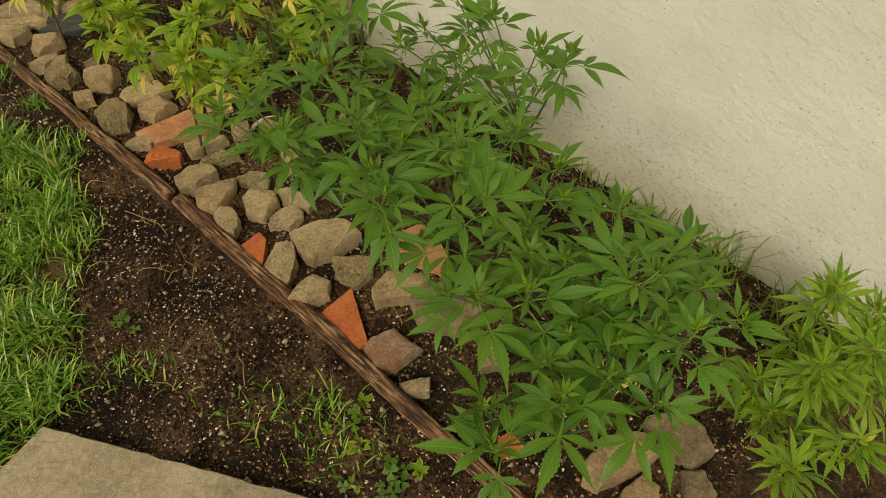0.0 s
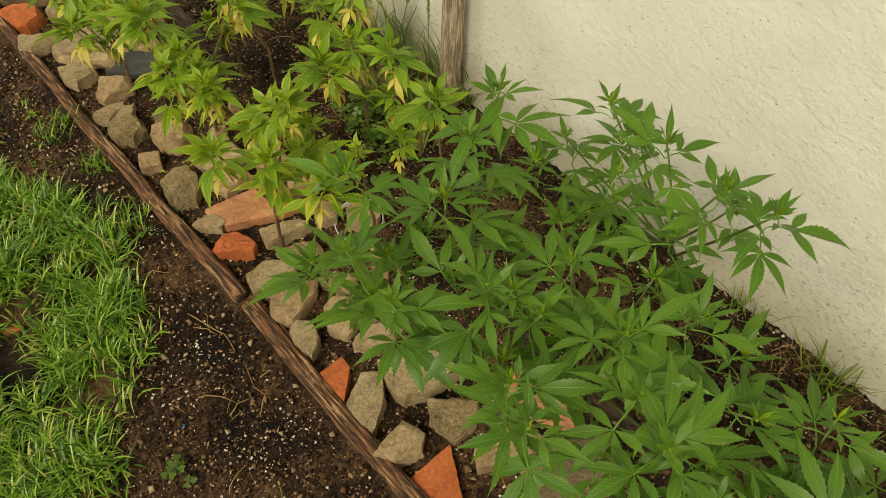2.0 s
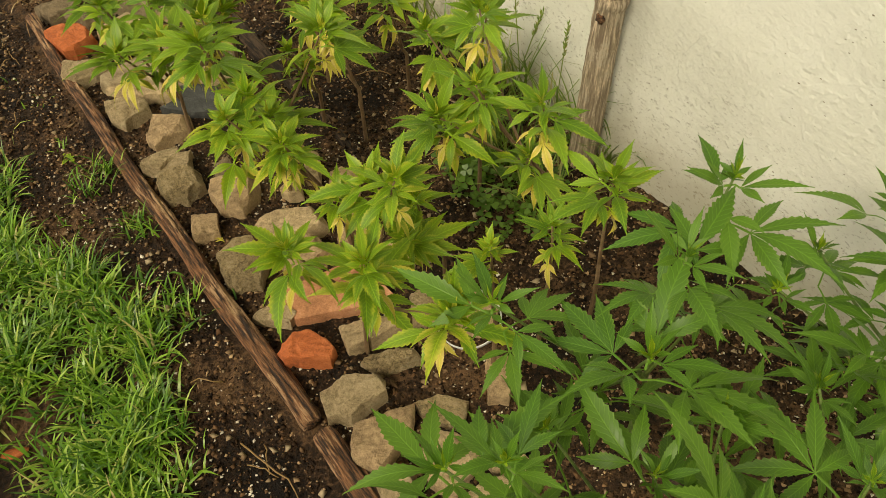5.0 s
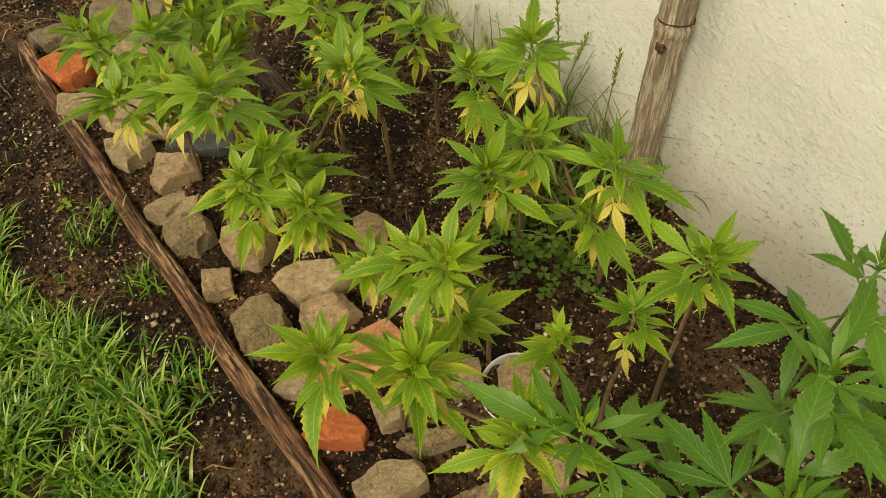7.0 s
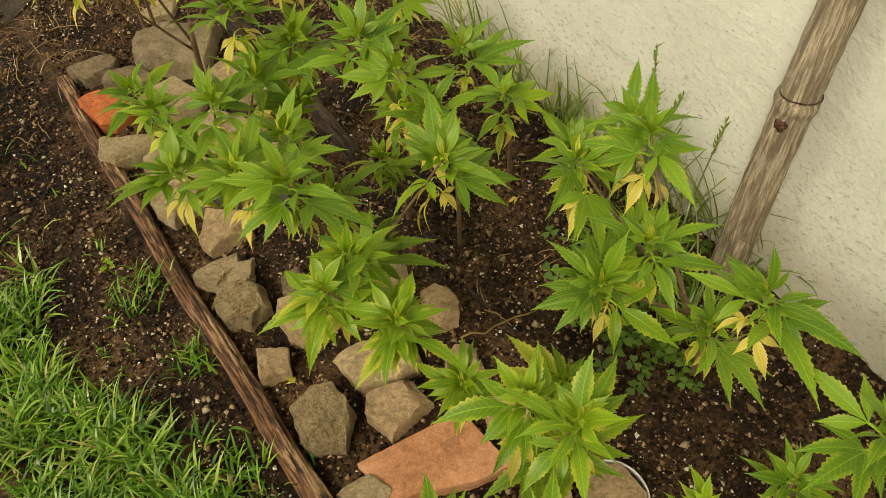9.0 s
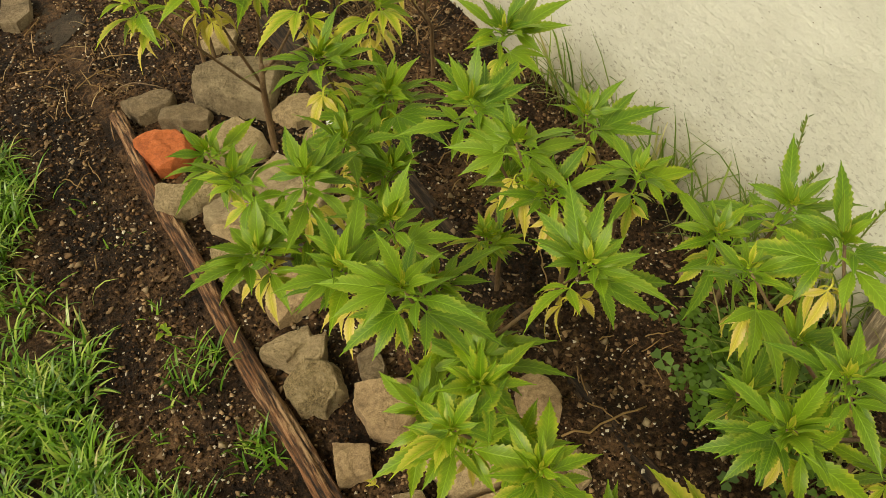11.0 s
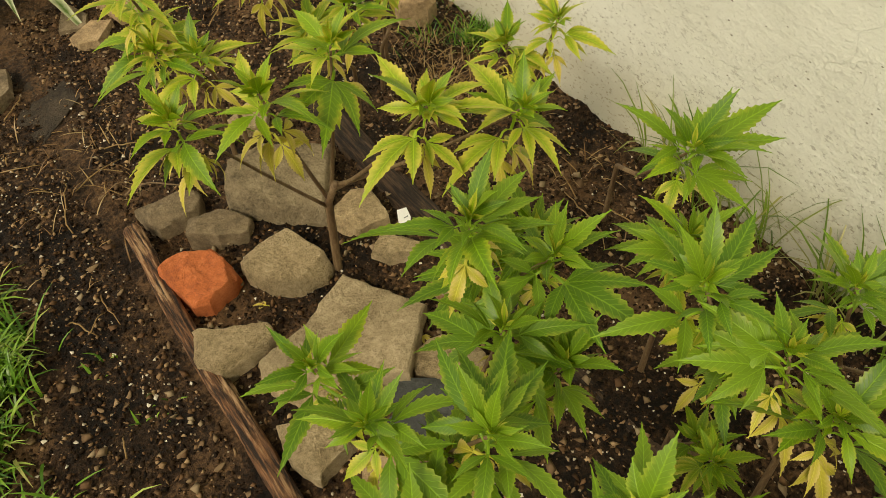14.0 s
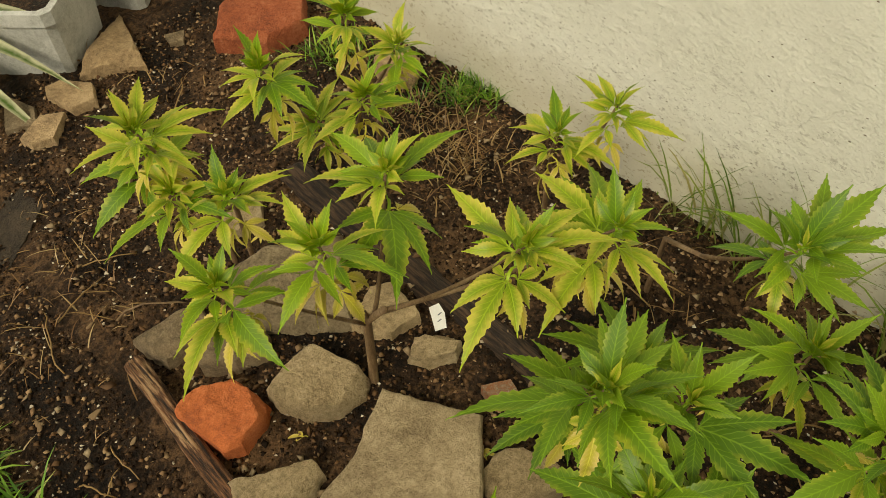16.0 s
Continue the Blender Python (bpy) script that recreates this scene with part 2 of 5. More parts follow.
M_CLOVER = blade_material("clover_leaves", (0.0, (0.06, 0.13, 0.014)), (1.0, (0.13, 0.24, 0.03)))
M_VARIEGATED = leaf_material("cream_striped_leaf", (0.10, 0.20, 0.03), (0.07, 0.16, 0.03), (0.66, 0.66, 0.44), 0.62)
M_CRUMB = blade_material("soil_crumbs", (0.0, (0.006, 0.0035, 0.002)), (0.55, (0.041, 0.022, 0.0102)), (0.84, (0.19, 0.105, 0.052)), (1.0, (0.50, 0.34, 0.19)))
M_PERLITE = blade_material("white_perlite", (0.0, (0.40, 0.33, 0.23)), (1.0, (0.80, 0.74, 0.62)))
M_CHIPS = blade_material("bark_chips", (0.0, (0.12, 0.06, 0.03)), (0.5, (0.22, 0.145, 0.08)), (1.0, (0.42, 0.33, 0.21)))
for mat in (M_CRUMB, M_PERLITE, M_CHIPS):
    mat.node_tree.nodes["Mix Shader"].inputs[0].default_value = 0.0
    mat.node_tree.nodes["Principled BSDF"].inputs["Roughness"].default_value = 0.85
    mat.node_tree.nodes["Principled BSDF"].inputs["Specular IOR Level"].default_value = 0.2
M_WHITE = plain("white_plastic", (0.78, 0.79, 0.77), 0.35, 0.06)
M_INK = plain("faded_ink", (0.12, 0.13, 0.16), 0.6)
M_CEMENT = grain("grey_cement", (0.22, 0.17, 0.105), (0.37, 0.30, 0.195), (0.48, 0.40, 0.28), 7, 0.9, 0.5, 0.003)
M_WHITEWASH = grain("whitewashed_cement", (0.40, 0.41, 0.38), (0.58, 0.59, 0.56), (0.70, 0.70, 0.67), 8, 0.85, 0.4, 0.003)
M_BLUE = plain("blue_plastic", (0.03, 0.22, 0.45), 0.4)
ROCKS = {
    "pale": grain("pale_limestone", (0.36, 0.26, 0.14), (0.73, 0.56, 0.33), (0.87, 0.72, 0.47), 16, 0.92, 0.8, 0.006, tint=0.35),
    "grey": grain("grey_brown_stone", (0.27, 0.197, 0.112), (0.56, 0.42, 0.245), (0.74, 0.58, 0.36), 13, 0.9, 0.6, 0.004, tint=0.35),
    "brown": grain("brown_stone", (0.25, 0.17, 0.095), (0.53, 0.37, 0.21), (0.69, 0.51, 0.305), 14, 0.9, 0.6, 0.004, tint=0.3),
    "dark": grain("dark_stone", (0.12, 0.09, 0.053), (0.27, 0.20, 0.12), (0.38, 0.295, 0.185), 11, 0.9, 0.6, 0.004, tint=0.2),
    "damp": grain("damp_flat_stone", (0.020, 0.014, 0.009), (0.055, 0.040, 0.026), (0.085, 0.062, 0.040), 11, 0.9, 0.6, 0.004),
    "pit": grain("pitted_limestone", (0.17, 0.115, 0.055), (0.71, 0.53, 0.28), (0.83, 0.69, 0.44), 16, 0.95, 1.0, 0.012, tint=0.3, pits=75),
    "slab": grain("weathered_concrete_slab", (0.23, 0.17, 0.095), (0.40, 0.31, 0.185), (0.53, 0.42, 0.265), 6, 0.9, 0.6, 0.004, pits=55),
    "concrete": grain("grey_concrete_lump", (0.17, 0.13, 0.077), (0.37, 0.285, 0.17), (0.52, 0.41, 0.26), 6, 0.92, 0.9, 0.006, pits=90),
    "orange": grain("orange_brick_clay", (0.33, 0.085, 0.028), (0.56, 0.145, 0.042), (0.66, 0.21, 0.075), 13, 0.85, 0.5, 0.003),
    "tile": grain("weathered_terracotta", (0.3, 0.13, 0.06), (0.52, 0.235, 0.115), (0.62, 0.32, 0.18), 9, 0.88, 0.4, 0.002),
    "brick": grain("mortared_brick", (0.55, 0.16, 0.05), (0.47, 0.28, 0.17), (0.64, 0.56, 0.42), 17, 0.92, 0.8, 0.005),
    "red": grain("dark_red_brick", (0.22, 0.055, 0.022), (0.43, 0.110, 0.042), (0.54, 0.18, 0.085), 14, 0.9, 0.6, 0.004),
    "slate": grain("blue_grey_slate", (0.03, 0.032, 0.031), (0.055, 0.058, 0.056), (0.09, 0.093, 0.09), 12, 0.7, 0.4, 0.003),
}


# ---- builders ----
def mesh_of(name, verts, faces, material, uv=None, smooth=True):
    me = bpy.data.meshes.new(name)
    me.from_pydata(verts, [], faces)
    me.materials.append(material)
    if smooth:
        me.polygons.foreach_set("use_smooth", [True] * len(me.polygons))
    if uv is not None:
        lay = me.uv_layers.new(name="UVMap")
        loops = np.empty(len(me.loops), dtype=np.int32)
        me.loops.foreach_get("vertex_index", loops)
        lay.data.foreach_set("uv", np.asarray(uv, dtype=np.float32)[loops].ravel())
    me.update()
    return me


def from_bm(name, bm, material, smooth=True):
    me = bpy.data.meshes.new(name)
    bm.normal_update()
    bm.to_mesh(me)
    bm.free()
    me.materials.append(material)
    if smooth:
        me.polygons.foreach_set("use_smooth", [True] * len(me.polygons))
    return me


def part(name, data, parent, label=""):
    ob = new(name, data)
    ob.parent = parent
    if label:
        tagged(ob, label)
    return ob


def fbm(x, y, scale, octaves=4, seed=0):
    """Smooth value noise on arrays, about -1 to 1."""
    total, amp, norm = np.zeros_like(x, dtype=float), 1.0, 0.0
    r = np.random.RandomState(seed)
    for o in range(octaves):
        table = r.rand(256, 256)
        u, v = x * scale + 37.1 * o, y * scale + 11.7 * o
        i, j = np.floor(u).astype(int), np.floor(v).astype(int)
        fu, fv = u - i, v - j
        fu, fv = fu * fu * (3 - 2 * fu), fv * fv * (3 - 2 * fv)
        t = lambda a, b: table[a % 256, b % 256]
        val = (t(i, j) * (1 - fu) + t(i + 1, j) * fu) * (1 - fv) + (t(i, j + 1) * (1 - fu) + t(i + 1, j + 1) * fu) * fv
        total += amp * (2 * val - 1)
        norm += amp
        amp *= 0.5
        scale *= 2.0
    return total / norm


def ground_height(x, y):
    x, y = np.asarray(x, float), np.asarray(y, float)
    near = np.exp(-(np.maximum(np.abs(x - 0.4) - 1.2, 0) + np.maximum(np.abs(y - 1.5) - 2.2, 0)))
    h = 0.010 * fbm(x, y, 5, 3, 1) + near * (0.008 * fbm(x, y, 28, 4, 2) + 0.009 * np.abs(fbm(x, y, 60, 3, 3)))
    return h - 0.006


def lawn_edge(y):
    """Where the lawn gives way to bare soil."""
    e = np.interp(y, [0.161, 0.899, 0.999, 1.107, 1.248, 1.341, 1.489, 1.596, 1.748, 1.834, 1.98, 2.166, 2.354, 2.482, 2.609, 2.792, 3.174],
                  [-0.466, -0.26, -0.053, 0.038, 0.102, 0.208, 0.237, 0.3, 0.303, 0.205, 0.189, 0.169, 0.146, 0.203, 0.182, -0.042, -0.581])
    return e - 0.02 + 0.03 * fbm(y, y * 0 + 3.3, 9, 3, 5)


def tube(points, radii, sides=8, wob=0.0, seed=0, ridges=0):
    """A closed tapered tube through the points."""
    r = np.random.RandomState(seed)
    verts, faces = [], []
    n = len(points)
    for k, (p, rad) in enumerate(zip(points, radii)):
        p = Vector(p)
        d = (Vector(points[min(k + 1, n - 1)]) - Vector(points[max(k - 1, 0)])).normalized()
        s = d.cross(Vector((0.31, 0.17, 0.93)))
        if s.length < 0.1:
            s = d.cross(Vector((1, 0, 0)))
        s.normalize()
        t = d.cross(s)
        for i in range(sides):
            a = 2 * math.pi * i / sides
            q = rad * (1 + wob * (r.rand() - 0.5) + (0.10 * noise.noise(Vector((3 * math.cos(a), 3 * math.sin(a), k * 0.15 + seed))) * ridges))
            verts.append(tuple(p + q * (math.cos(a) * s + math.sin(a) * t)))
    for k in range(n - 1):
        for i in range(sides):
            j = (i + 1) % sides
            faces.append((k * sides + i, k * sides + j, (k + 1) * sides + j, (k + 1) * sides + i))
    faces.append(tuple(reversed(range(sides))))
    faces.append(tuple(range((n - 1) * sides, n * sides)))
    return verts, faces


def blades(rng, xs, ys, zs, lengths, widths, lean, curl=0.6, segs=4):
    """Grass blades as curved strips: verts and faces."""
    n = len(xs)
    az = rng.rand(n) * 2 * math.pi
    tilt = lean * (0.25 + 0.9 * rng.rand(n))
    bend = curl * (0.3 + rng.rand(n))
    dx, dy = np.cos(az), np.sin(az)
    verts = np.zeros((n, segs * 2 + 1, 3))
    px, pz = np.zeros(n), np.zeros(n)
    ang = tilt.copy()
    for k in range(segs + 1):
        s = k / segs
        w = widths * (1 - s ** 2.2) * 0.5 * (0.75 + 0.5 * min(1, s * 3))
        if k < segs:
            for side, sg in ((0, -1), (1, 1)):
                verts[:, 2 * k + side, 0] = xs + dx * px - dy * w * sg
                verts[:, 2 * k + side, 1] = ys + dy * px + dx * w * sg
                verts[:, 2 * k + side, 2] = zs + pz
        else:
            verts[:, 2 * k, 0], verts[:, 2 * k, 1], verts[:, 2 * k, 2] = xs + dx * px, ys + dy * px, zs + pz
        px = px + np.sin(ang) * lengths / segs
        pz = pz + np.cos(ang) * lengths / segs
        ang = ang + bend * (0.5 + s)
    base = (np.arange(n) * (segs * 2 + 1))[:, None]
    faces = []
    for k in range(segs - 1):
        faces.append(base + np.array([2 * k, 2 * k + 1, 2 * k + 3, 2 * k + 2]))
    quads = np.stack(faces, 1).reshape(-1, 4).tolist()
    tris = (base + np.array([2 * segs - 2, 2 * segs - 1, 2 * segs])).tolist()
    return verts.reshape(-1, 3).tolist(), quads + tris


# ---- the setting ----
def build_ground():
    def axis(lo, hi, step):
        mid = np.arange(lo, hi + step / 2, step)
        out = step * 1.5 ** np.arange(1, 23)
        return np.concatenate([lo - np.cumsum(out)[::-1], mid, hi + np.cumsum(out)])
    xs, ys = axis(-0.5, 1.3, 0.007), axis(-0.2, 3.5, 0.007)
    gx, gy = np.meshgrid(xs, ys)
    gz = ground_height(gx, gy)
    v = np.stack([gx, gy, gz], -1).reshape(-1, 3)
    w, h = len(xs), len(ys)
    idx = np.arange(w * h).reshape(h, w)
    f = np.stack([idx[:-1, :-1], idx[:-1, 1:], idx[1:, 1:], idx[1:, :-1]], -1).reshape(-1, 4)
    tagged(new("ground", mesh_of("ground", v.tolist(), f.tolist(), M_SOIL)), "dark damp crumbly garden soil", "soil", kind="structure")


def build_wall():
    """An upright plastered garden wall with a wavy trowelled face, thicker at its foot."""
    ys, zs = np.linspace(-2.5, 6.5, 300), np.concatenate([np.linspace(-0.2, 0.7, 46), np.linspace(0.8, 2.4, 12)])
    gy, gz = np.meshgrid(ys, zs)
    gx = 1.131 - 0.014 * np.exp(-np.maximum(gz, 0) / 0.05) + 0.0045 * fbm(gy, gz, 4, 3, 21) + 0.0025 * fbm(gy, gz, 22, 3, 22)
    v = np.stack([gx, gy, gz], -1).reshape(-1, 3).tolist()
    w, h = len(ys), len(zs)
    f = [(r * w + c, (r + 1) * w + c, (r + 1) * w + c + 1, r * w + c + 1) for r in range(h - 1) for c in range(w - 1)]
    b = len(v)
    v += [(1.6, ys[0], zs[0]), (1.6, ys[-1], zs[0]), (1.6, ys[-1], zs[-1]), (1.6, ys[0], zs[-1])]
    f += [(b, b + 1, b + 2, b + 3)]
    f += [tuple([(h - 1) * w + c for c in range(w)] + [b + 2, b + 3]), tuple([c for c in reversed(range(w))] + [b, b + 1])]
    f += [tuple([r * w for r in range(h)] + [b + 3, b]), tuple([r * w + w - 1 for r in reversed(range(h))] + [b + 1, b + 2])]
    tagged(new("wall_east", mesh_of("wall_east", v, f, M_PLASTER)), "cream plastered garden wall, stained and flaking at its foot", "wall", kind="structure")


build_ground()
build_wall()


def log(name, x0, y0, x1, y1, z, radius, material, label, group, seed, taper=0.0):
    r = np.random.RandomState(seed)
    n = max(12, int(math.hypot(x1 - x0, y1 - y0) / 0.009))
    length = math.hypot(x1 - x0, y1 - y0)
    pts, rad = [], []
    for i in range(n + 1):
        s = i / n
        y = length * (s - 0.5)
        pts.append((0.005 * math.sin(5 * s + seed) + 0.0022 * math.sin(21 * s), y, 0.004 * math.sin(4 * s + 2 * seed)))
        end = 0.86 if i in (0, n) else 1.0
        rad.append(radius * end * (1 + taper * s) * (1 + 0.10 * math.sin(3.1 * s + seed) + 0.03 * (r.rand() - 0.5)))
    v, f = tube(pts, rad, 44, 0.03, seed, 1.8)
    split = []
    for p in v:
        q = Vector((p[0] * 1.05, p[1], p[2] * (0.85 if p[2] > 0 else 1.0)))
        flat = Vector((q.x, 0, q.z)).normalized()
        fibre = noise.noise(Vector((q.x * 210, q.y * 9 + seed, q.z * 210))) + 0.6 * noise.noise(Vector((q.x * 420, q.y * 30, q.z * 420)))
        split.append(tuple(q + flat * (0.0024 * fibre - 0.0022 * max(0.0, abs(fibre) - 0.55))))
    v = split
    ob = new(name, mesh_of(name, v, f, material))
    ob.matrix_world = Matrix.Translation(((x0 + x1) / 2, (y0 + y1) / 2, z)) @ Matrix.Rotation(math.atan2(-(x1 - x0), y1 - y0), 4, "Z")
    return tagged(ob, label, "log", group)


log("edging_log", 0.352, -0.35, 0.367, 1.278, 0.014, 0.0175, M_LOG, "reddish brown rubbed branch edging the flower bed", "bed edging", 3)
log("edging_log", 0.364, 1.299, 0.372, 2.602, 0.013, 0.0140, M_LOG, "long worn branch with split bark edging the bed", "bed edging", 8)
log("buried_log", 0.735, 1.33, 0.752, 2.76, -0.0155, 0.0145, M_LOG_DARK, "dark damp log half sunk in the soil", "bed edging", 5, 0.75)
log("buried_log", 0.750, 0.161, 0.733, 0.933, -0.004, 0.014, M_LOG_DARK, "dark damp log half sunk in the soil", "bed edging", 6)


def pole():
    """A dry cut branch leaning on the wall, with ring-shaped nodes."""
    base, way = Vector((1.078, 1.482, -0.01)), Vector((0.035, 0.004, 0.999)).normalized()
    pts, rad = [], []
    for i in range(161):
        s = i * 0.005
        pts.append(tuple(way * s + Vector((0.002 * math.sin(9 * s), 0.003 * math.sin(7 * s), 0))))
        swell = 0.14 * math.exp(-((s - 0.352) / 0.010) ** 2) - 0.07 * math.exp(-((s - 0.365) / 0.004) ** 2) + 0.10 * math.exp(-((s - 0.62) / 0.014) ** 2)
        rad.append(0.0265 * (1 - 0.12 * s + swell))
    v, f = tube(pts, rad, 28, 0.015, 4, 0.7)
    top = tagged(new("wooden_pole", mesh_of("wooden_pole", v, f, M_POLE)), "dry grey brown wooden pole leaning on the wall", "pole")
    top.location = base
    towards = Vector((-0.88, -0.47, 0))
    for s, side, r0 in ((0.328, 0.010, 0.0085),):
        c = way * s + towards * 0.0235 + Vector((-0.47, 0.88, 0)) * side
        v, f = tube([tuple(c - towards * 0.004), tuple(c + towards * 0.003), tuple(c + towards * 0.004)], [r0, r0 * 0.9, r0 * 0.4], 12, 0.9, 2)
        part("knot", mesh_of("knot", v, f, M_LOG), top, "dark cut knot")
    ring = [tuple(way * 0.3655 + Vector((0.0258 * math.cos(a), 0.0258 * math.sin(a), 0.002 * math.sin(2 * a)))) for a in [2 * math.pi * k / 24 for k in range(25)]]
    v, f = tube(ring, [0.0010] * 25, 6, 0.3, 7)
    part("node_ring", mesh_of("node_ring", v, f, M_LOG_DARK), top, "dark ring at a node")


pole()


# ---- stones and shards ----
ROCK_WORDS = {
    "pale": ("stone", "pale rough limestone bedded in dark soil", "stone"), "grey": ("stone", "grey brown field stone bedded in soil", "stone"),
    "brown": ("stone", "flat brown sandstone piece in the soil", "stone"), "dark": ("stone", "dark flat damp stone in the soil", "stone"), "damp": ("stone", "flat wet dark stone level with the soil", "stone"),
    "pit": ("stone", "pitted pale limestone full of holes", "stone"), "slab": ("concrete_slab_piece", "large broken slab of weathered concrete", "slab"),
    "concrete": ("concrete_lump", "squared grey lump of pitted concrete", "concrete"), "orange": ("brick_shard", "bright orange broken brick shard", "shard"),
    "tile": ("terracotta_shard", "dull terracotta roof tile shard", "shard"), "brick": ("brick_shard", "brick shard with pale mortar on it", "shard"),
    "red": ("red_brick_lump", "dark red weathered brick lump", "brick"), "slate": ("slate_piece", "flat blue grey slate piece", "slate"),
}
ROCK_COUNT = [0]


def rock(kind, x, y, height, outline):
    """A broken stone with the given corners (cm from its centre, anticlockwise), a rounded shoulder and a rough top."""
    ROCK_COUNT[0] += 1
    seed = ROCK_COUNT[0]
    r = np.random.RandomState(100 + seed)
    thin = kind in ("tile", "slate") or height < 2.5
    corners = [Vector([float(c) / 100 for c in p.split(",")]) for p in outline.split()]
    ring = []
    for i, c in enumerate(corners):
        d = corners[(i + 1) % len(corners)]
        steps = max(3, int((d - c).length / 0.006))
        for k in range(steps):
            s = k / steps
            q = c.lerp(d, s)
            if k == 0:
                q = q * 1.0
            ring.append(q)
    h = height / 100 * 0.85
    n = len(ring)
    tx, ty = (r.rand(2) - 0.5) * (0.10 if thin else 0.34)
    levels = [(1.0, -0.02), (1.0, 0.30 * h), (0.995, 0.70 * h), (0.975, 0.90 * h), (0.945, 0.985 * h), (0.90, h)] + [(0.90 - 0.1 * k, h * (1 + 0.004 * k)) for k in range(1, 9)]
    if thin:
        levels = [(0.99, -0.015), (1.0, 0.3 * h), (0.995, 0.85 * h), (0.975, h), (0.8, 1.01 * h), (0.5, 1.02 * h), (0.25, 1.02 * h)]
    amp = 0.0010 if thin else {"pit": 0.0052, "slab": 0.0022, "concrete": 0.0022}.get(kind, 0.0032)
    reach = max(q.length for q in ring)
    cuts = []
    for _ in range(0 if thin or kind == "slab" else 6):
        a, e = r.rand() * 2 * math.pi, radians(25 + 50 * r.rand())
        nrm = Vector((math.cos(a) * math.cos(e), math.sin(a) * math.cos(e), math.sin(e)))
        top_most = max(nrm.x * q.x + nrm.y * q.y + nrm.z * h for q in ring)
        cuts.append((nrm, top_most * (0.76 + 0.21 * r.rand())))
    off = Vector((seed * 3.7, seed * 1.3, seed * 2.1))
    verts, faces = [], []

    def rough(p):
        for nrm, far in cuts:
            d = nrm.dot(p) - far
            if d > 0:
                p = p - nrm * d
        w = noise.noise_vector(p * 14 + off) * amp * 0.5 + noise.noise_vector(p * 34 + off) * amp * 0.8 + noise.noise_vector(p * 95 + off) * amp * 0.75 + noise.noise_vector(p * 240 + off) * amp * 0.25
        return tuple(p + w)

    for sc, z in levels:
        for q in ring:
            p = Vector((q.x * sc, q.y * sc, z))
            if z > 0:
                p.z += (tx * p.x + ty * p.y) * min(1, z / h)
            verts.append(rough(p))
    for k in range(len(levels) - 1):
        for i in range(n):
            j = (i + 1) % n
            faces.append((k * n + i, k * n + j, (k + 1) * n + j, (k + 1) * n + i))
    verts.append(rough(Vector((0, 0, 1.05 * h))))
    m = (len(levels) - 1) * n
    faces += [(m + i, m + (i + 1) % n, len(verts) - 1) for i in range(n)]
    name, label, category = ROCK_WORDS[kind]
    me = mesh_of(name, verts, faces, ROCKS[kind])
    me.set_sharp_from_angle(angle=radians(24))
    ob = tagged(new(name, me), label, category, "stones edging the bed")
    ob.location = (x, y, float(ground_height(x, y)) + 0.002)
    return ob


rock("orange", 0.416, 2.441, 4.5, "-3.6,0.3 -2.8,-3.6 -0.5,-4.7 3.1,-3.6 5.2,-2.1 3.7,3.4 -0.7,5.6 -4.2,4.9")
rock("pale", 0.525, 2.401, 5.0, "-5.1,1.0 -3.6,-2.4 0.2,-5.1 3.9,-5.1 5.7,-4.0 3.9,1.5 2.5,5.8 -2.2,4.4 -5.1,3.5")
rock("slab", 0.526, 2.239, 4.0, "-2.7,5.4 -10.7,3.8 -11.4,0.8 -6.1,-4.3 3.8,-10.0 9.3,-4.4 11.9,-1.9 5.9,10.3")
rock("pale", 0.404, 2.318, 4.0, "-5.2,-0.2 -2.9,-3.7 0.6,-3.4 5.7,-1.5 5.5,0.4 0.4,3.2 -4.0,5.4")
rock("dark", 0.443, 2.601, 4.5, "-4.4,-0.4 -3.3,-2.9 2.7,-3.2 4.7,-0.3 5.0,2.7 -4.9,3.9")
rock("dark", 0.482, 2.523, 3.6, "-4.7,0.9 -1.2,-2.4 2.9,-3.7 4.9,-1.1 1.5,2.6 -3.2,3.4")
rock("concrete", 0.589, 2.550, 6.0, "-7.6,-0.6 -2.7,-5.8 3.3,-10.4 12.3,2.6 6.5,6.7 -4.0,6.4 -7.5,1.3")
rock("grey", 0.664, 2.431, 3.2, "-3.4,-1.2 -1.5,-3.7 3.1,-4.2 4.5,3.0 1.7,4.4 -4.4,1.6")
rock("pale", 0.673, 2.335, 3.0, "-2.1,-0.9 1.2,-2.8 3.1,-1.8 2.3,0.9 -1.0,2.9 -3.4,1.7")
rock("brick", 0.689, 2.228, 2.4, "-1.9,-0.7 1.1,-2.3 2.1,0.6 -1.4,2.5")
rock("pale", 0.619, 2.138, 3.6, "-4.4,1.1 -1.7,-3.2 2.3,-5.0 4.0,-2.8 3.0,2.9 0.2,3.8 -3.4,3.2")
rock("slate", 0.545, 2.069, 1.6, "-1.5,-1.7 4.4,-5.0 5.3,-1.6 -2.0,4.6 -6.2,3.9")
rock("brown", 0.465, 2.028, 3.4, "-4.4,-0.6 -3.9,-3.3 3.5,-3.2 5.4,0.6 -0.4,6.7")
rock("pale", 0.416, 1.950, 3.6, "-3.6,0.3 -0.9,-2.6 3.7,-0.9 4.5,1.4 -3.5,1.7")
rock("pit", 0.423, 1.867, 4.6, "-3.6,-1.8 -0.4,-4.0 3.6,-2.8 3.8,2.4 0.6,4.0 -3.8,2.2")
rock("brown", 0.490, 1.786, 4.6, "-3.6,3.1 -3.6,-2.1 -0.6,-5.4 3.8,-2.6 5.6,1.5 -1.9,5.5")
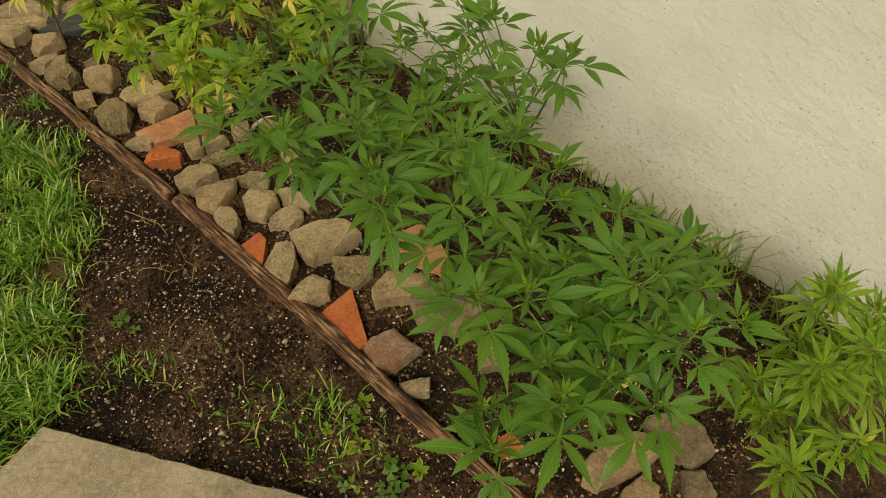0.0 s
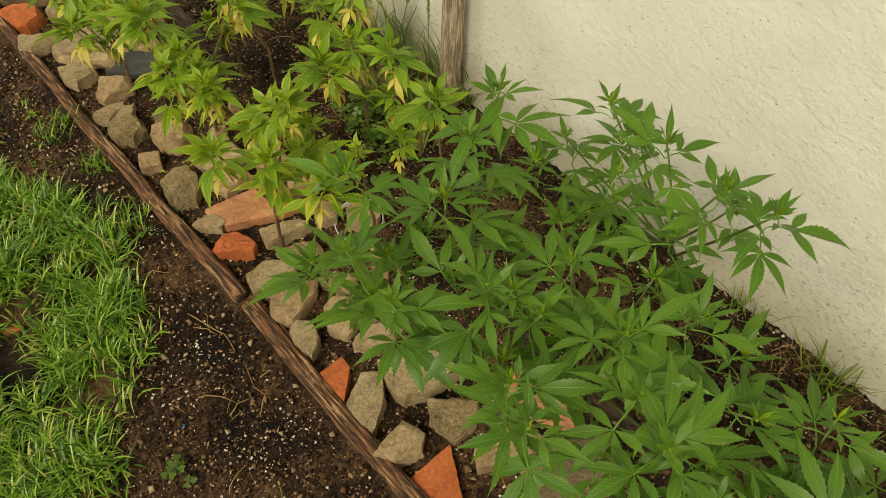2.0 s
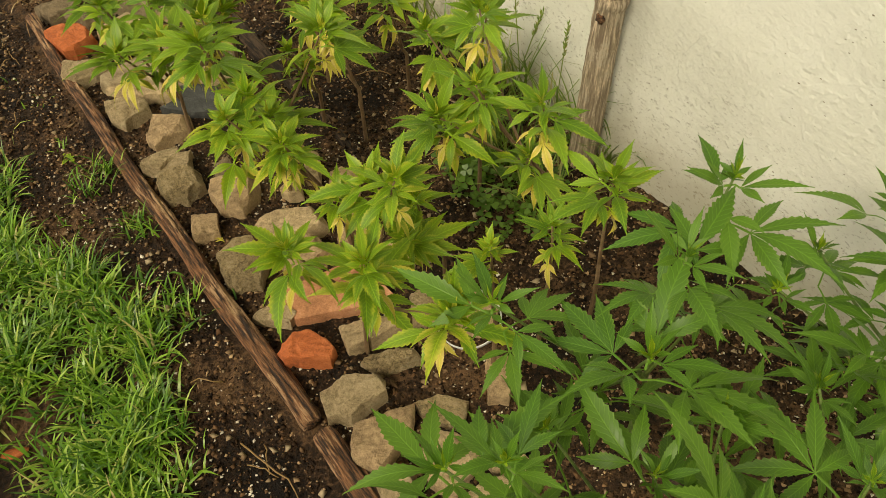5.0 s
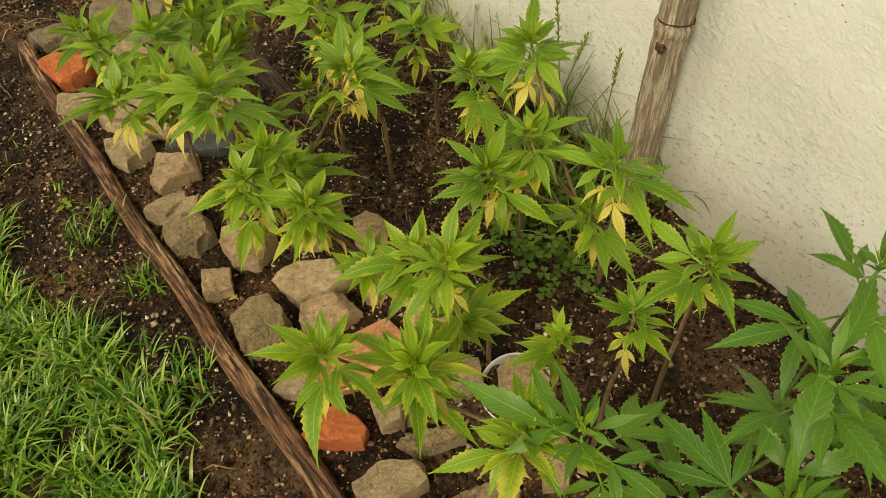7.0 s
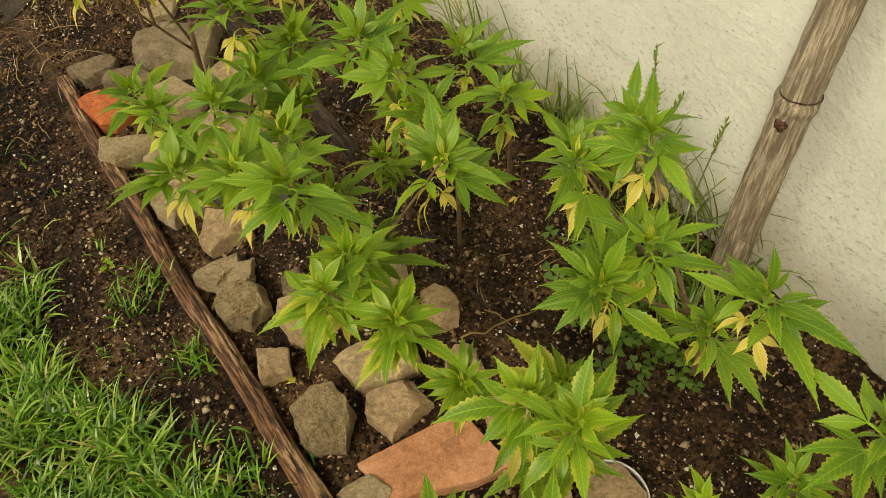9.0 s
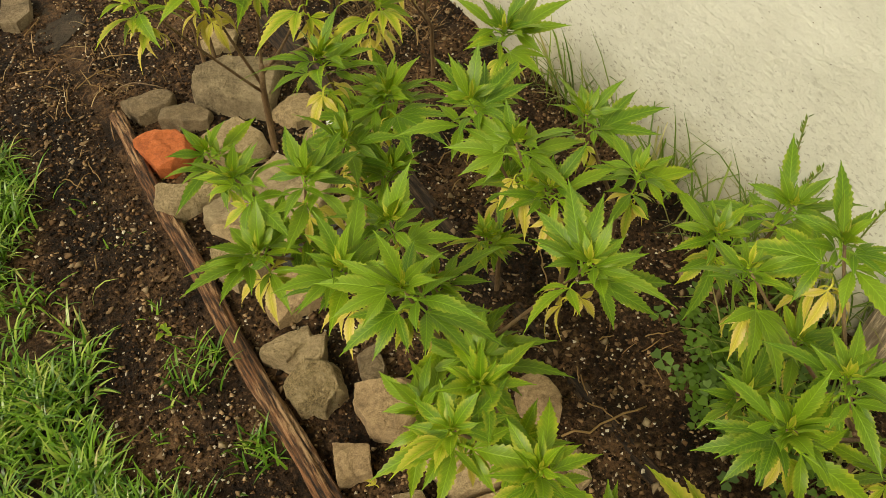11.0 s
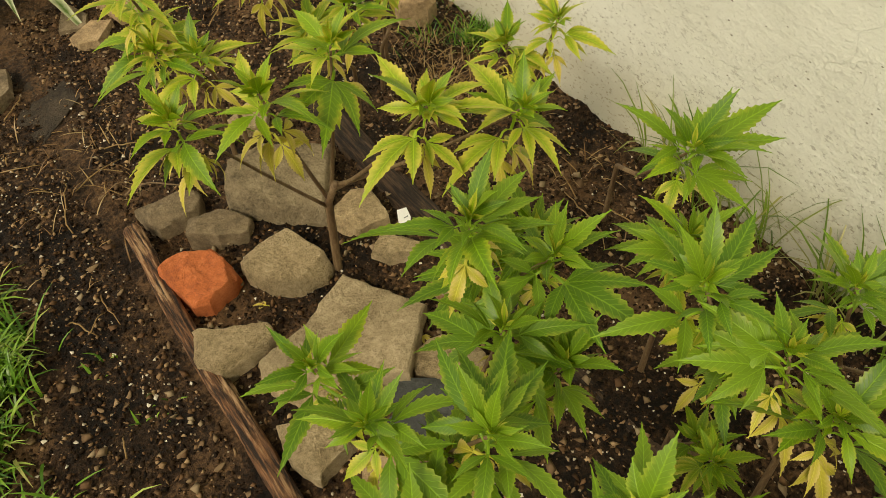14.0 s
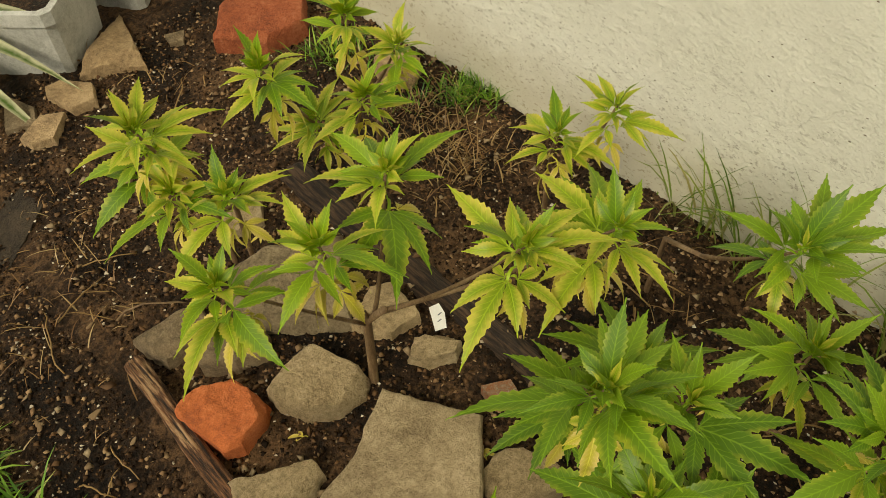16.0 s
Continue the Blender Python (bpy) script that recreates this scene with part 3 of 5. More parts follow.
rock("brown", 0.413, 1.744, 3.8, "-3.0,-1.6 1.4,-2.7 2.7,0.8 -0.9,3.6")
rock("pit", 0.429, 1.627, 5.2, "-4.3,-2.4 -0.0,-6.0 3.9,-2.0 3.5,3.0 0.2,4.1 -3.2,3.3")
rock("grey", 0.543, 1.657, 4.0, "-4.8,-2.2 0.2,-4.0 5.1,-3.4 5.6,-0.4 -0.4,4.4 -5.5,5.4")
rock("brown", 0.517, 1.585, 4.2, "-3.9,0.9 -2.7,-3.8 5.0,-2.6 4.1,1.8 -2.3,3.6")
rock("tile", 0.523, 1.480, 2.2, "-8.1,-0.6 2.6,-5.0 7.6,-5.7 7.0,5.0 -9.1,6.5")
rock("pale", 0.422, 1.502, 3.0, "-2.3,0.2 1.0,-2.9 3.2,-1.6 1.5,2.0 -3.3,2.4")
rock("brown", 0.644, 1.495, 3.2, "-3.9,-1.9 2.0,-3.5 3.4,1.4 -1.4,3.9")
rock("pale", 0.623, 1.371, 3.2, "-3.6,-1.8 0.9,-3.2 3.3,1.3 -0.5,3.8")
rock("pale", 0.423, 2.131, 4.0, "-3.8,0.3 -2.2,-4.3 4.1,-2.2 4.6,1.2 -2.9,5.0")
rock("orange", 0.426, 1.412, 4.0, "-3.9,-0.3 2.0,-4.6 3.6,-3.2 2.5,2.7 -0.1,3.3 -4.1,2.1")
rock("grey", 0.527, 1.377, 3.4, "-5.2,-0.7 -1.1,-1.8 4.9,-2.0 5.2,0.6 -3.9,4.0")
rock("pit", 0.525, 1.318, 3.4, "-2.7,-0.6 3.5,-2.6 3.6,0.0 -4.4,3.0")
rock("pale", 0.439, 1.296, 4.2, "-4.9,-0.6 -2.2,-3.0 4.3,-2.6 5.4,-0.0 1.1,3.3 -3.7,3.1")
rock("brown", 0.438, 1.215, 3.6, "-6.0,-0.8 -2.9,-4.2 4.4,-1.0 7.0,2.0 -2.6,3.8")
rock("pale", 0.407, 1.135, 4.2, "-2.3,-0.0 -1.3,-4.3 1.9,-2.3 3.0,3.1 -1.3,3.6")
rock("orange", 0.406, 1.032, 2.4, "-2.2,-5.0 2.7,-0.2 3.0,2.6 -3.3,2.6")
rock("pale", 0.414, 0.955, 4.2, "-5.0,-3.3 -3.3,-6.0 2.6,-2.0 6.3,3.7 3.0,5.5 -3.7,1.9")
rock("pale", 0.514, 0.937, 4.8, "-5.3,2.3 -4.9,-2.7 -0.4,-4.5 7.4,-4.7 6.9,2.3 -3.5,7.2")
rock("pit", 0.512, 0.833, 3.4, "-3.7,2.3 -2.9,-3.7 1.9,-3.8 6.2,-0.1 -1.4,5.2")
rock("grey", 0.411, 0.847, 4.2, "-3.3,-1.7 1.4,-3.2 4.1,-0.8 3.0,3.8 -5.4,1.9")
rock("orange", 0.405, 0.737, 2.2, "-3.0,-6.0 -0.4,-6.6 7.0,6.3 -3.6,6.2")
rock("brown", 0.545, 0.728, 4.0, "-6.7,0.6 -0.4,-4.0 5.7,-3.4 5.7,-0.7 0.5,3.9 -4.9,3.5")
rock("brick", 0.419, 0.630, 4.0, "-4.8,-1.0 -1.6,-3.4 5.3,-4.0 4.7,4.2 -3.6,4.4")
rock("tile", 0.659, 0.771, 2.0, "-4.4,-1.2 -1.1,-11.0 4.3,-1.0 5.0,5.3 -3.6,7.8")
rock("brown", 0.583, 3.199, 1.6, "-3.4,1.6 -1.7,-4.5 2.5,-5.5 4.4,-1.0 0.5,4.5 -2.2,4.9")
rock("brown", 0.503, 3.138, 1.6, "-2.9,-2.0 0.4,-3.6 5.0,1.2 1.5,3.7 -3.8,0.8")
rock("dark", 0.496, 3.217, 1.8, "-3.9,-2.5 0.8,-5.0 2.7,-0.3 0.3,7.7")
rock("grey", 0.647, 1.766, 4.0, "-3.0,-1.8 -0.9,-3.5 1.1,-1.1 2.6,2.8 0.1,3.5")
rock("brown", 0.671, 1.689, 4.5, "-3.5,0.1 -2.2,-2.9 0.7,-3.9 2.3,-1.6 2.5,1.0 1.2,3.7 -1.3,3.6")
rock("grey", 0.583, 1.737, 3.0, "-1.3,-1.3 1.2,-2.4 2.1,0.4 -0.2,2.4 -1.9,0.7")
rock("grey", 0.645, 1.587, 3.2, "-2.5,2.0 -2.5,-1.2 -0.6,-2.9 1.5,-2.5 1.8,-0.8 2.4,1.8 0.1,3.3")
rock("brown", 0.602, 1.578, 2.6, "-1.7,0.0 -0.3,-1.4 1.6,-1.1 1.4,1.5 -1.2,0.9")
rock("pit", 0.531, 1.206, 3.0, "-2.3,0.8 0.8,-4.5 4.1,-1.5 -0.2,2.5 -2.4,2.9")
rock("grey", 0.496, 1.133, 4.0, "-4.4,-1.1 -2.4,-4.5 3.1,-3.1 4.3,0.7 1.5,4.3 -2.1,3.8")
rock("pale", 0.562, 1.089, 3.0, "-2.5,-0.3 0.1,-4.9 2.3,-4.1 1.4,3.3 -1.3,6.1")
rock("pale", 0.508, 1.056, 3.0, "-4.1,0.9 -1.1,-3.1 2.9,-3.1 4.8,-0.1 0.8,3.0 -3.3,2.4")
rock("dark", 0.591, 0.627, 2.6, "-9.1,-0.3 -5.0,-6.4 4.6,-6.2 11.5,0.8 3.4,5.7 -5.5,6.2")
rock("pale", 0.549, 0.481, 3.0, "-3.8,-0.9 -0.3,-3.6 3.9,1.3 0.1,3.2")
rock("pale", 0.399, 0.539, 3.0, "-2.6,0.5 0.7,-2.9 3.3,-0.5 -1.5,3.0")
rock("brown", 0.541, 0.170, 4.0, "-7.7,2.4 -6.9,-0.6 0.4,-3.8 6.4,-4.8 8.2,-1.1 3.4,3.1 -4.0,4.5")
rock("dark", 0.654, 0.108, 4.0, "-4.1,0.7 -3.5,-4.6 1.8,-5.6 4.2,-1.8 3.4,4.2 -1.8,7.1")
rock("brown", 0.515, 0.102, 3.0, "-4.6,0.1 -1.0,-3.7 3.6,-1.4 3.8,2.2 -1.9,3.0")
rock("dark", 0.600, 0.046, 3.0, "-3.4,-0.1 0.3,-4.0 2.8,0.8 0.4,3.3")
rock("orange", 0.436, 0.333, 2.0, "-2.9,-0.5 0.7,-2.7 3.4,0.8 -1.0,2.4")
rock("pale", 0.439, 1.922, 3.0, "-1.6,-3.6 1.8,-1.7 3.9,2.0 0.3,2.2 -4.3,1.3")
rock("dark", 0.505, 1.857, 3.0, "-2.3,-0.9 -1.0,-3.6 1.8,-1.1 2.2,2.8 -0.7,2.8")
rock("brown", 0.637, 1.191, 3.0, "-4.0,-1.7 -1.4,-3.5 2.0,-1.3 3.3,2.7 0.2,4.0")
rock("brown", 0.682, 1.312, 3.0, "-4.6,-0.4 -0.3,-4.7 2.7,-2.5 3.3,2.9 -1.0,4.9")
rock("grey", 0.477, 2.185, 3.0, "-3.5,-0.4 4.9,-6.6 6.0,-4.1 -1.1,6.1 -6.3,5.2")
rock("slate", 0.568, 2.110, 2.0, "-4.9,1.9 3.0,-7.0 4.4,0.2 -2.6,4.8")
rock("dark", 0.303, 3.082, 2.0, "-4.2,-3.4 -1.1,-5.7 2.5,-3.0 3.8,3.6 -1.2,8.3")
rock("damp", 0.372, 3.012, 0.35, "-6.5,-3.1 -4.4,-10.9 6.3,-1.2 5.8,6.2 -1.2,8.8")
rock("pale", 0.631, 2.723, 2.0, "-3.5,-2.2 1.6,-3.5 4.3,0.7 1.6,3.5 -3.9,1.3")
rock("brown", 0.714, 3.271, 3.0, "-3.5,-6.5 1.3,-9.2 4.8,4.1 6.5,10.6 0.3,4.7 -9.7,-3.5")
rock("red", 0.953, 3.106, 6.0, "-4.1,-6.8 4.6,-7.3 10.8,0.9 -0.4,11.5 -10.7,1.5")
rock("brown", 1.036, 2.810, 5.0, "-4.3,-1.2 0.0,-4.5 3.4,-2.3 3.2,4.1 -2.5,3.9")
rock("dark", 0.817, 3.224, 1.2, "-1.9,-1.0 0.5,-2.2 2.6,1.0 -1.1,2.2")


def paving_slab():
    bm = bmesh.new()
    pts = [(-0.127, 0.962), (-0.57, 0.869), (-0.603, -0.007), (0.268, -0.026), (0.272, 0.181), (0.114, 0.515)]
    ring = []
    for i, a in enumerate(pts):
        b = pts[(i + 1) % len(pts)]
        k = max(2, int(math.dist(a, b) / 0.025))
        ring += [(a[0] + (b[0] - a[0]) * s / k, a[1] + (b[1] - a[1]) * s / k) for s in range(k)]
    rows = []
    c = (-0.2, 0.5)
    for sc, z in ((1.0, -0.03), (1.0, 0.022), (0.985, 0.030), (0.5, 0.031)):
        rows.append([bm.verts.new((c[0] + (x - c[0]) * sc + 0.004 * noise.noise(Vector((x * 40, y * 40, z))), c[1] + (y - c[1]) * sc + 0.004 * noise.noise(Vector((y * 40, x * 40, 5))), z + 0.0015 * noise.noise(Vector((x * 30, y * 30, 2))))) for x, y in ring])
    for a, b in zip(rows, rows[1:]):
        for i in range(len(ring)):
            j = (i + 1) % len(ring)
            bm.faces.new((a[i], a[j], b[j], b[i]))
    bm.faces.new(rows[-1])
    bmesh.ops.recalc_face_normals(bm, faces=bm.faces)
    me = from_bm("paving_slab", bm, M_CEMENT)
    me.set_sharp_from_angle(angle=radians(40))
    tagged(new("paving_slab", me), "worn sandy concrete paving slab beside the lawn", "paving")


paving_slab()


def sunk_pot(x, y, radius, depth=0.010):
    """The rim of a white plastic pot sunk in the soil."""
    prof = [(radius, -0.03), (radius * 1.01, depth), (radius * 1.035, depth + 0.001), (radius * 1.035, depth + 0.007), (radius * 1.01, depth + 0.008), (radius * 0.985, depth + 0.004), (radius * 0.97, -0.03)]
    k, verts, faces = 40, [], []
    for rad, z in prof:
        verts += [(rad * math.cos(2 * math.pi * i / k), rad * math.sin(2 * math.pi * i / k), z) for i in range(k)]
    for a in range(len(prof) - 1):
        faces += [(a * k + i, a * k + (i + 1) % k, (a + 1) * k + (i + 1) % k, (a + 1) * k + i) for i in range(k)]
    ob = tagged(new("plastic_pot", mesh_of("plastic_pot", verts, faces, M_WHITE)), "white plastic pot sunk to its rim in soil", "pot")
    ob.location = (x, y, -0.007)
    ob.rotation_euler = (radians(3), radians(-13), 0)


sunk_pot(0.672, 1.313, 0.052)


def plant_tag():
    bm = bmesh.new()
    pts = [(-0.012, -0.026), (0.010, -0.024), (0.013, 0.004), (0.006, 0.024), (-0.014, 0.020)]
    low = [bm.verts.new((x, y, 0)) for x, y in pts]
    high = [bm.verts.new((x, y, 0.0025)) for x, y in pts]
    bm.faces.new(reversed(low))
    bm.faces.new(high)
    for i in range(5):
        bm.faces.new((low[i], low[(i + 1) % 5], high[(i + 1) % 5], high[i]))
    tag = tagged(new("plant_tag", from_bm("plant_tag", bm, M_WHITE, False)), "white plastic shard with a faded mark on it", "tag")
    tag.matrix_world = pose(0.706, 2.362, 0.026, 32, 0, -30) @ Matrix.Scale(0.72, 4)
    for a, b in ((0.0, -0.008), (0.003, 0.004)):
        bm = bmesh.new()
        bmesh.ops.create_cube(bm, size=1, matrix=pose(a, b, 0.0028, 0, 0, 25) @ Matrix.Diagonal((0.009, 0.002, 0.0006, 1)))
        part("mark", from_bm("mark", bm, M_INK, False), tag, "faded ink mark")


plant_tag()


# ---- hemp plants ----
def leaf_mesh(name, leaflets, length, width, petiole, droop, material, seed, spread=1.0):
    """One palmate leaf: a stalk along +y, then toothed leaflets in a fan."""
    r = np.random.RandomState(seed)
    verts, faces, uv = [], [], []

    def strip(row0, row1):
        for i in range(2):
            faces.append((row0 + i, row0 + i + 1, row1 + i + 1, row1 + i))

    prev = None
    for k in range(4):
        s = k / 3
        row = len(verts)
        for side in (-1, 0, 1):
            verts.append((side * 0.0012, petiole * s, 0.0008 * (side == 0) + 0.004 * math.sin(math.pi * s)))
            uv.append((0.5, 0.0))
        if prev is not None:
            strip(prev, row)
        prev = row
    half = leaflets // 2
    stations = 25
    for i in range(-half, half + 1):
        f = abs(i) / max(1, half)
        ang = spread * radians(34 * abs(i) + 9 * (abs(i) > 1)) * (1 if i > 0 else -1) + (r.rand() - 0.5) * 0.12 if i else (r.rand() - 0.5) * 0.12
        if half == 1:
            ang *= 1.35
        L = length * (1 - 0.42 * f ** 1.5) * (0.92 + 0.16 * r.rand())
        W = width * (1 - 0.30 * f) * (0.9 + 0.2 * r.rand())
        dr = droop * (0.6 + 0.8 * r.rand())
        sway = (r.rand() - 0.5) * 0.3
        fold = 0.10 + 0.18 * r.rand()
        twist = (r.rand() - 0.5) * 0.5
        prev = None
        for k in range(stations):
            s = k / (stations - 1)
            w = W * 0.5 * max(0.03, math.sin(math.pi * s ** 0.92)) ** 1.25
            if s > 0.55:
                w *= 1 - 0.35 * (s - 0.55) / 0.45
            w = max(w, 0.0004)
            tooth = 0.0 if s < 0.15 or s > 0.97 else (0.12 if k % 2 else -0.10)
            along = L * s
            ww = w * (1 + tooth)
            bend = ang + sway * s
            z = -dr * L * s * s + 0.06 * L * math.sin(math.pi * s)
            row = len(verts)
            for side in (-1, 0, 1):
                x0, y0 = side * ww, along + (0.014 * length if side and k % 2 else 0)
                verts.append((x0 * math.cos(bend) + y0 * math.sin(bend), petiole + y0 * math.cos(bend) - x0 * math.sin(bend), z + (fold * ww if side else 0) + side * ww * twist * s))
                uv.append((0.5 + 0.5 * side * min(1, w / (W * 0.5 + 1e-9)), s))
            if prev is not None:
                strip(prev, row)
            prev = row
    return mesh_of(name, verts, faces, material, uv)


LEAVES = {}
for kind, spec in {
    "deep": dict(leaflets=3, length=0.092, width=0.0205, petiole=0.030, droop=0.16, material=M_DEEP),
    "deep_five": dict(leaflets=5, length=0.088, width=0.0188, petiole=0.036, droop=0.20, material=M_DEEP),
    "deep_small": dict(leaflets=3, length=0.052, width=0.0110, petiole=0.008, droop=0.0, material=M_DEEP),
    "deep_bud": dict(leaflets=3, length=0.026, width=0.0045, petiole=0.002, droop=-0.1, material=M_FRESH),
    "mid": dict(leaflets=5, length=0.070, width=0.0172, petiole=0.016, droop=0.20, material=M_MID),
    "mid_small": dict(leaflets=3, length=0.044, width=0.0126, petiole=0.006, droop=0.05, material=M_MID),
    "fresh": dict(leaflets=5, length=0.067, width=0.0166, petiole=0.012, droop=0.24, material=M_FRESH),
    "fresh_small": dict(leaflets=3, length=0.042, width=0.0122, petiole=0.005, droop=0.05, material=M_FRESH),
    "bud": dict(leaflets=3, length=0.022, width=0.0055, petiole=0.002, droop=-0.1, material=M_LIME),
    "lime": dict(leaflets=5, length=0.067, width=0.0166, petiole=0.012, droop=0.30, material=M_LIME),
    "lime_small": dict(leaflets=3, length=0.042, width=0.0122, petiole=0.005, droop=0.1, material=M_LIME),
    "slim": dict(leaflets=5, length=0.062, width=0.0105, petiole=0.012, droop=0.22, material=M_MID),
    "yellow": dict(leaflets=3, length=0.046, width=0.0120, petiole=0.012, droop=0.5, material=M_YELLOW),
}.items():
    # the light plants carry mostly three broad leaflets, now and then five
    fives = (4 if kind in ("slim", "deep_five") else 1) if spec["leaflets"] == 5 else 0
    LEAVES[kind] = [leaf_mesh("leaf", seed=50 + 7 * v + len(kind), spread=0.9 + 0.12 * v, **dict(spec, leaflets=5 if v < fives else 3)) for v in range(4)]


def shoot(plant, rng, base, joint, tip, form, size, vigour):
    """A branch from the joint to the tip, with leaves in crossed pairs up its end. Points are relative to the plant."""
    a, b, c = Vector(joint), Vector(joint).lerp(Vector(tip), 0.5), Vector(tip)
    b = b + Vector(((rng.rand() - 0.5) * 0.02, (rng.rand() - 0.5) * 0.02, -0.012))
    pts = []
    for i in range(9):
        s = i / 8
        pts.append(a * (1 - s) ** 2 + b * 2 * s * (1 - s) + c * s * s)
    v, f = tube([tuple(p) for p in pts], [0.0030 - 0.0016 * i / 8 for i in range(9)], 6, 0.06, rng.randint(99))
    stem = part("shoot", mesh_of("shoot", v, f, M_STEM_GREEN if form == "deep" else M_STEM), plant)
    axis = (pts[8] - pts[6]).normalized()
    axis = (axis + Vector((0, 0, 1.2))).normalized()
    if form == "deep":
        nodes = [(0.0, "deep_bud", 65, 1.0), (0.004, "deep_small", 48, 0.8), (0.014, "deep_small", 30, 1.15), (0.032, "deep", 14, 0.92), (0.060, "deep_five", 2, 1.0)]
    else:
        nodes = [(0.0, "bud", 70, 1.0), (0.003, "fresh_small", 56, 0.9), (0.008, "fresh_small", 42, 1.15), (0.014, "fresh", 30, 0.76), (0.022, "fresh", 19, 0.94), (0.034, "fresh", 4, 1.0), (0.050, "yellow", -34, 0.85), (0.060, "yellow", -47, 0.95)]
    if form == "slim":
        nodes = [(0.0, "bud", 70, 1.0), (0.003, "slim", 58, 0.6), (0.012, "slim", 40, 0.85), (0.024, "slim", 22, 1.0), (0.040, "slim", 8, 1.1), (0.060, "slim", -5, 1.1)]
    nodes = nodes[: max(3, int(round(len(nodes) * min(1.0, vigour))))]
    turn0 = rng.rand() * math.pi
    for k, (down, kind, up, scale) in enumerate(nodes):
        for side in (0, 1):
            use = kind
            roll = rng.rand()
            if form == "mid":
                use = {"fresh": "mid" if roll < 0.8 else "fresh", "fresh_small": "mid_small", "yellow": "yellow" if roll < 0.55 else "lime_small"}.get(kind, kind)
            elif form != "deep":
                if kind == "fresh" and roll < 0.14 + 0.54 * (form == "pale"):
                    use = "lime"
                elif kind == "fresh_small" and form == "pale" and roll < 0.35:
                    use = "lime_small"
                elif kind == "yellow" and roll < (0.5 if form == "fresh" else 0.3):
                    use = "lime_small"
            az = turn0 + k * math.pi / 2 + side * math.pi + (rng.rand() - 0.5) * 1.4
            el = radians(up + (rng.rand() - 0.5) * 36)
            at = c - axis * down
            way = Vector((math.cos(az) * math.cos(el), math.sin(az) * math.cos(el), math.sin(el)))
            way = (way + (axis - Vector((0, 0, 1))) * 0.4).normalized()
            right = way.cross(Vector((0, 0, 1))).normalized()
            upv = right.cross(way)
            m = Matrix((right, way, upv)).transposed().to_4x4()
            ob = part("leaf", LEAVES[use][rng.randint(4)], stem)
            ob.matrix_basis = Matrix.Translation(at) @ m @ Matrix.Rotation((rng.rand() - 0.5) * 0.9, 4, "Y") @ Matrix.Scale(size * scale * (0.72 + 0.46 * rng.rand()), 4)


PLANT_COUNT = [0]


def hemp_plant(x, y, form, label, *tips, size=1.0, vigour=1.0, thick=0.0042):
    """A plant whose stem stands at x, y, with one shoot to each tip (x, y, z)."""
    PLANT_COUNT[0] += 1
    rng = np.random.RandomState(700 + PLANT_COUNT[0])
    plant = tagged(new("hemp_plant"), label, "plant", "hemp plants in the bed")
    z0 = float(ground_height(x, y))
    plant.location = (x, y, z0)
    rel = [Vector((a - x, b - y, c - z0)) for a, b, c in tips]
    mean = sum(rel, Vector()) / len(rel)
    top = Vector((mean.x * 0.45, mean.y * 0.45, max(0.06, mean.z * 0.55)))
    knee = Vector((0.004, 0.003, top.z * 0.5)) + top * 0.12
    line = [Vector((0, 0, -0.02)), Vector((0, 0, 0.01)), knee, top]
    v, f = tube([tuple(p) for p in line], [thick * 1.1, thick, thick * 0.85, thick * 0.6], 9, 0.1, PLANT_COUNT[0])
    part("stem", mesh_of("stem", v, f, M_STEM if form != "deep" else M_STEM_GREEN), plant)
    for i, t in enumerate(rel):
        s = 0.35 + 0.6 * (i + 1) / len(rel)
        j = line[1].lerp(knee, min(1, 2 * s)) if s < 0.5 else knee.lerp(top, 2 * s - 1)
        shoot(plant, rng, None, j, t, form, size * (1.0 if form == "deep" else 1.13), vigour)
    return plant


DEEP = "young hemp plant with deep green toothed leaves"
PALE = "hemp plant with light green leaves yellowing underneath"
hemp_plant(0.557, 0.793, "deep", DEEP, (0.400, 0.843, 0.467), (0.397, 0.929, 0.486), (0.365, 0.963, 0.457), (0.400, 0.603, 0.489), (0.427, 0.659, 0.484), (0.616, 0.874, 0.405), (0.490, 0.723, 0.377), (0.535, 0.876, 0.372), (0.500, 0.979, 0.344), (0.513, 0.785, 0.461), (0.546, 0.772, 0.433), (0.403, 0.891, 0.421), (0.555, 0.724, 0.418))
hemp_plant(0.681, 0.719, "deep", DEEP, (0.520, 0.545, 0.499), (0.484, 0.481, 0.510), (0.644, 0.755, 0.430), (0.675, 0.570, 0.468), (0.633, 0.658, 0.399), (0.742, 0.677, 0.384), (0.725, 0.843, 0.379), (0.494, 0.558, 0.353), (0.597, 0.473, 0.361), (0.742, 0.520, 0.366), (0.654, 0.451, 0.402), (0.562, 0.607, 0.509), (0.605, 0.690, 0.400), (0.563, 0.452, 0.400))
hemp_plant(1.004, 0.764, "deep", "tall hemp plant growing beside the plastered wall", (0.841, 0.772, 0.515), (0.829, 0.590, 0.530), (0.899, 0.915, 0.464), (0.755, 0.929, 0.418), (0.807, 0.821, 0.392), (0.794, 0.841, 0.347), (0.801, 0.697, 0.414), (0.917, 0.673, 0.412), (0.864, 0.833, 0.478), (0.826, 0.936, 0.423), (0.862, 0.676, 0.488), (0.849, 0.841, 0.397), size=0.9)
hemp_plant(0.729, 1.013, "deep", DEEP, (0.503, 1.074, 0.445), (0.656, 0.982, 0.492), (0.750, 1.013, 0.511), (0.708, 0.973, 0.364), (0.572, 0.989, 0.323), (0.573, 0.938, 0.454), size=1.02)
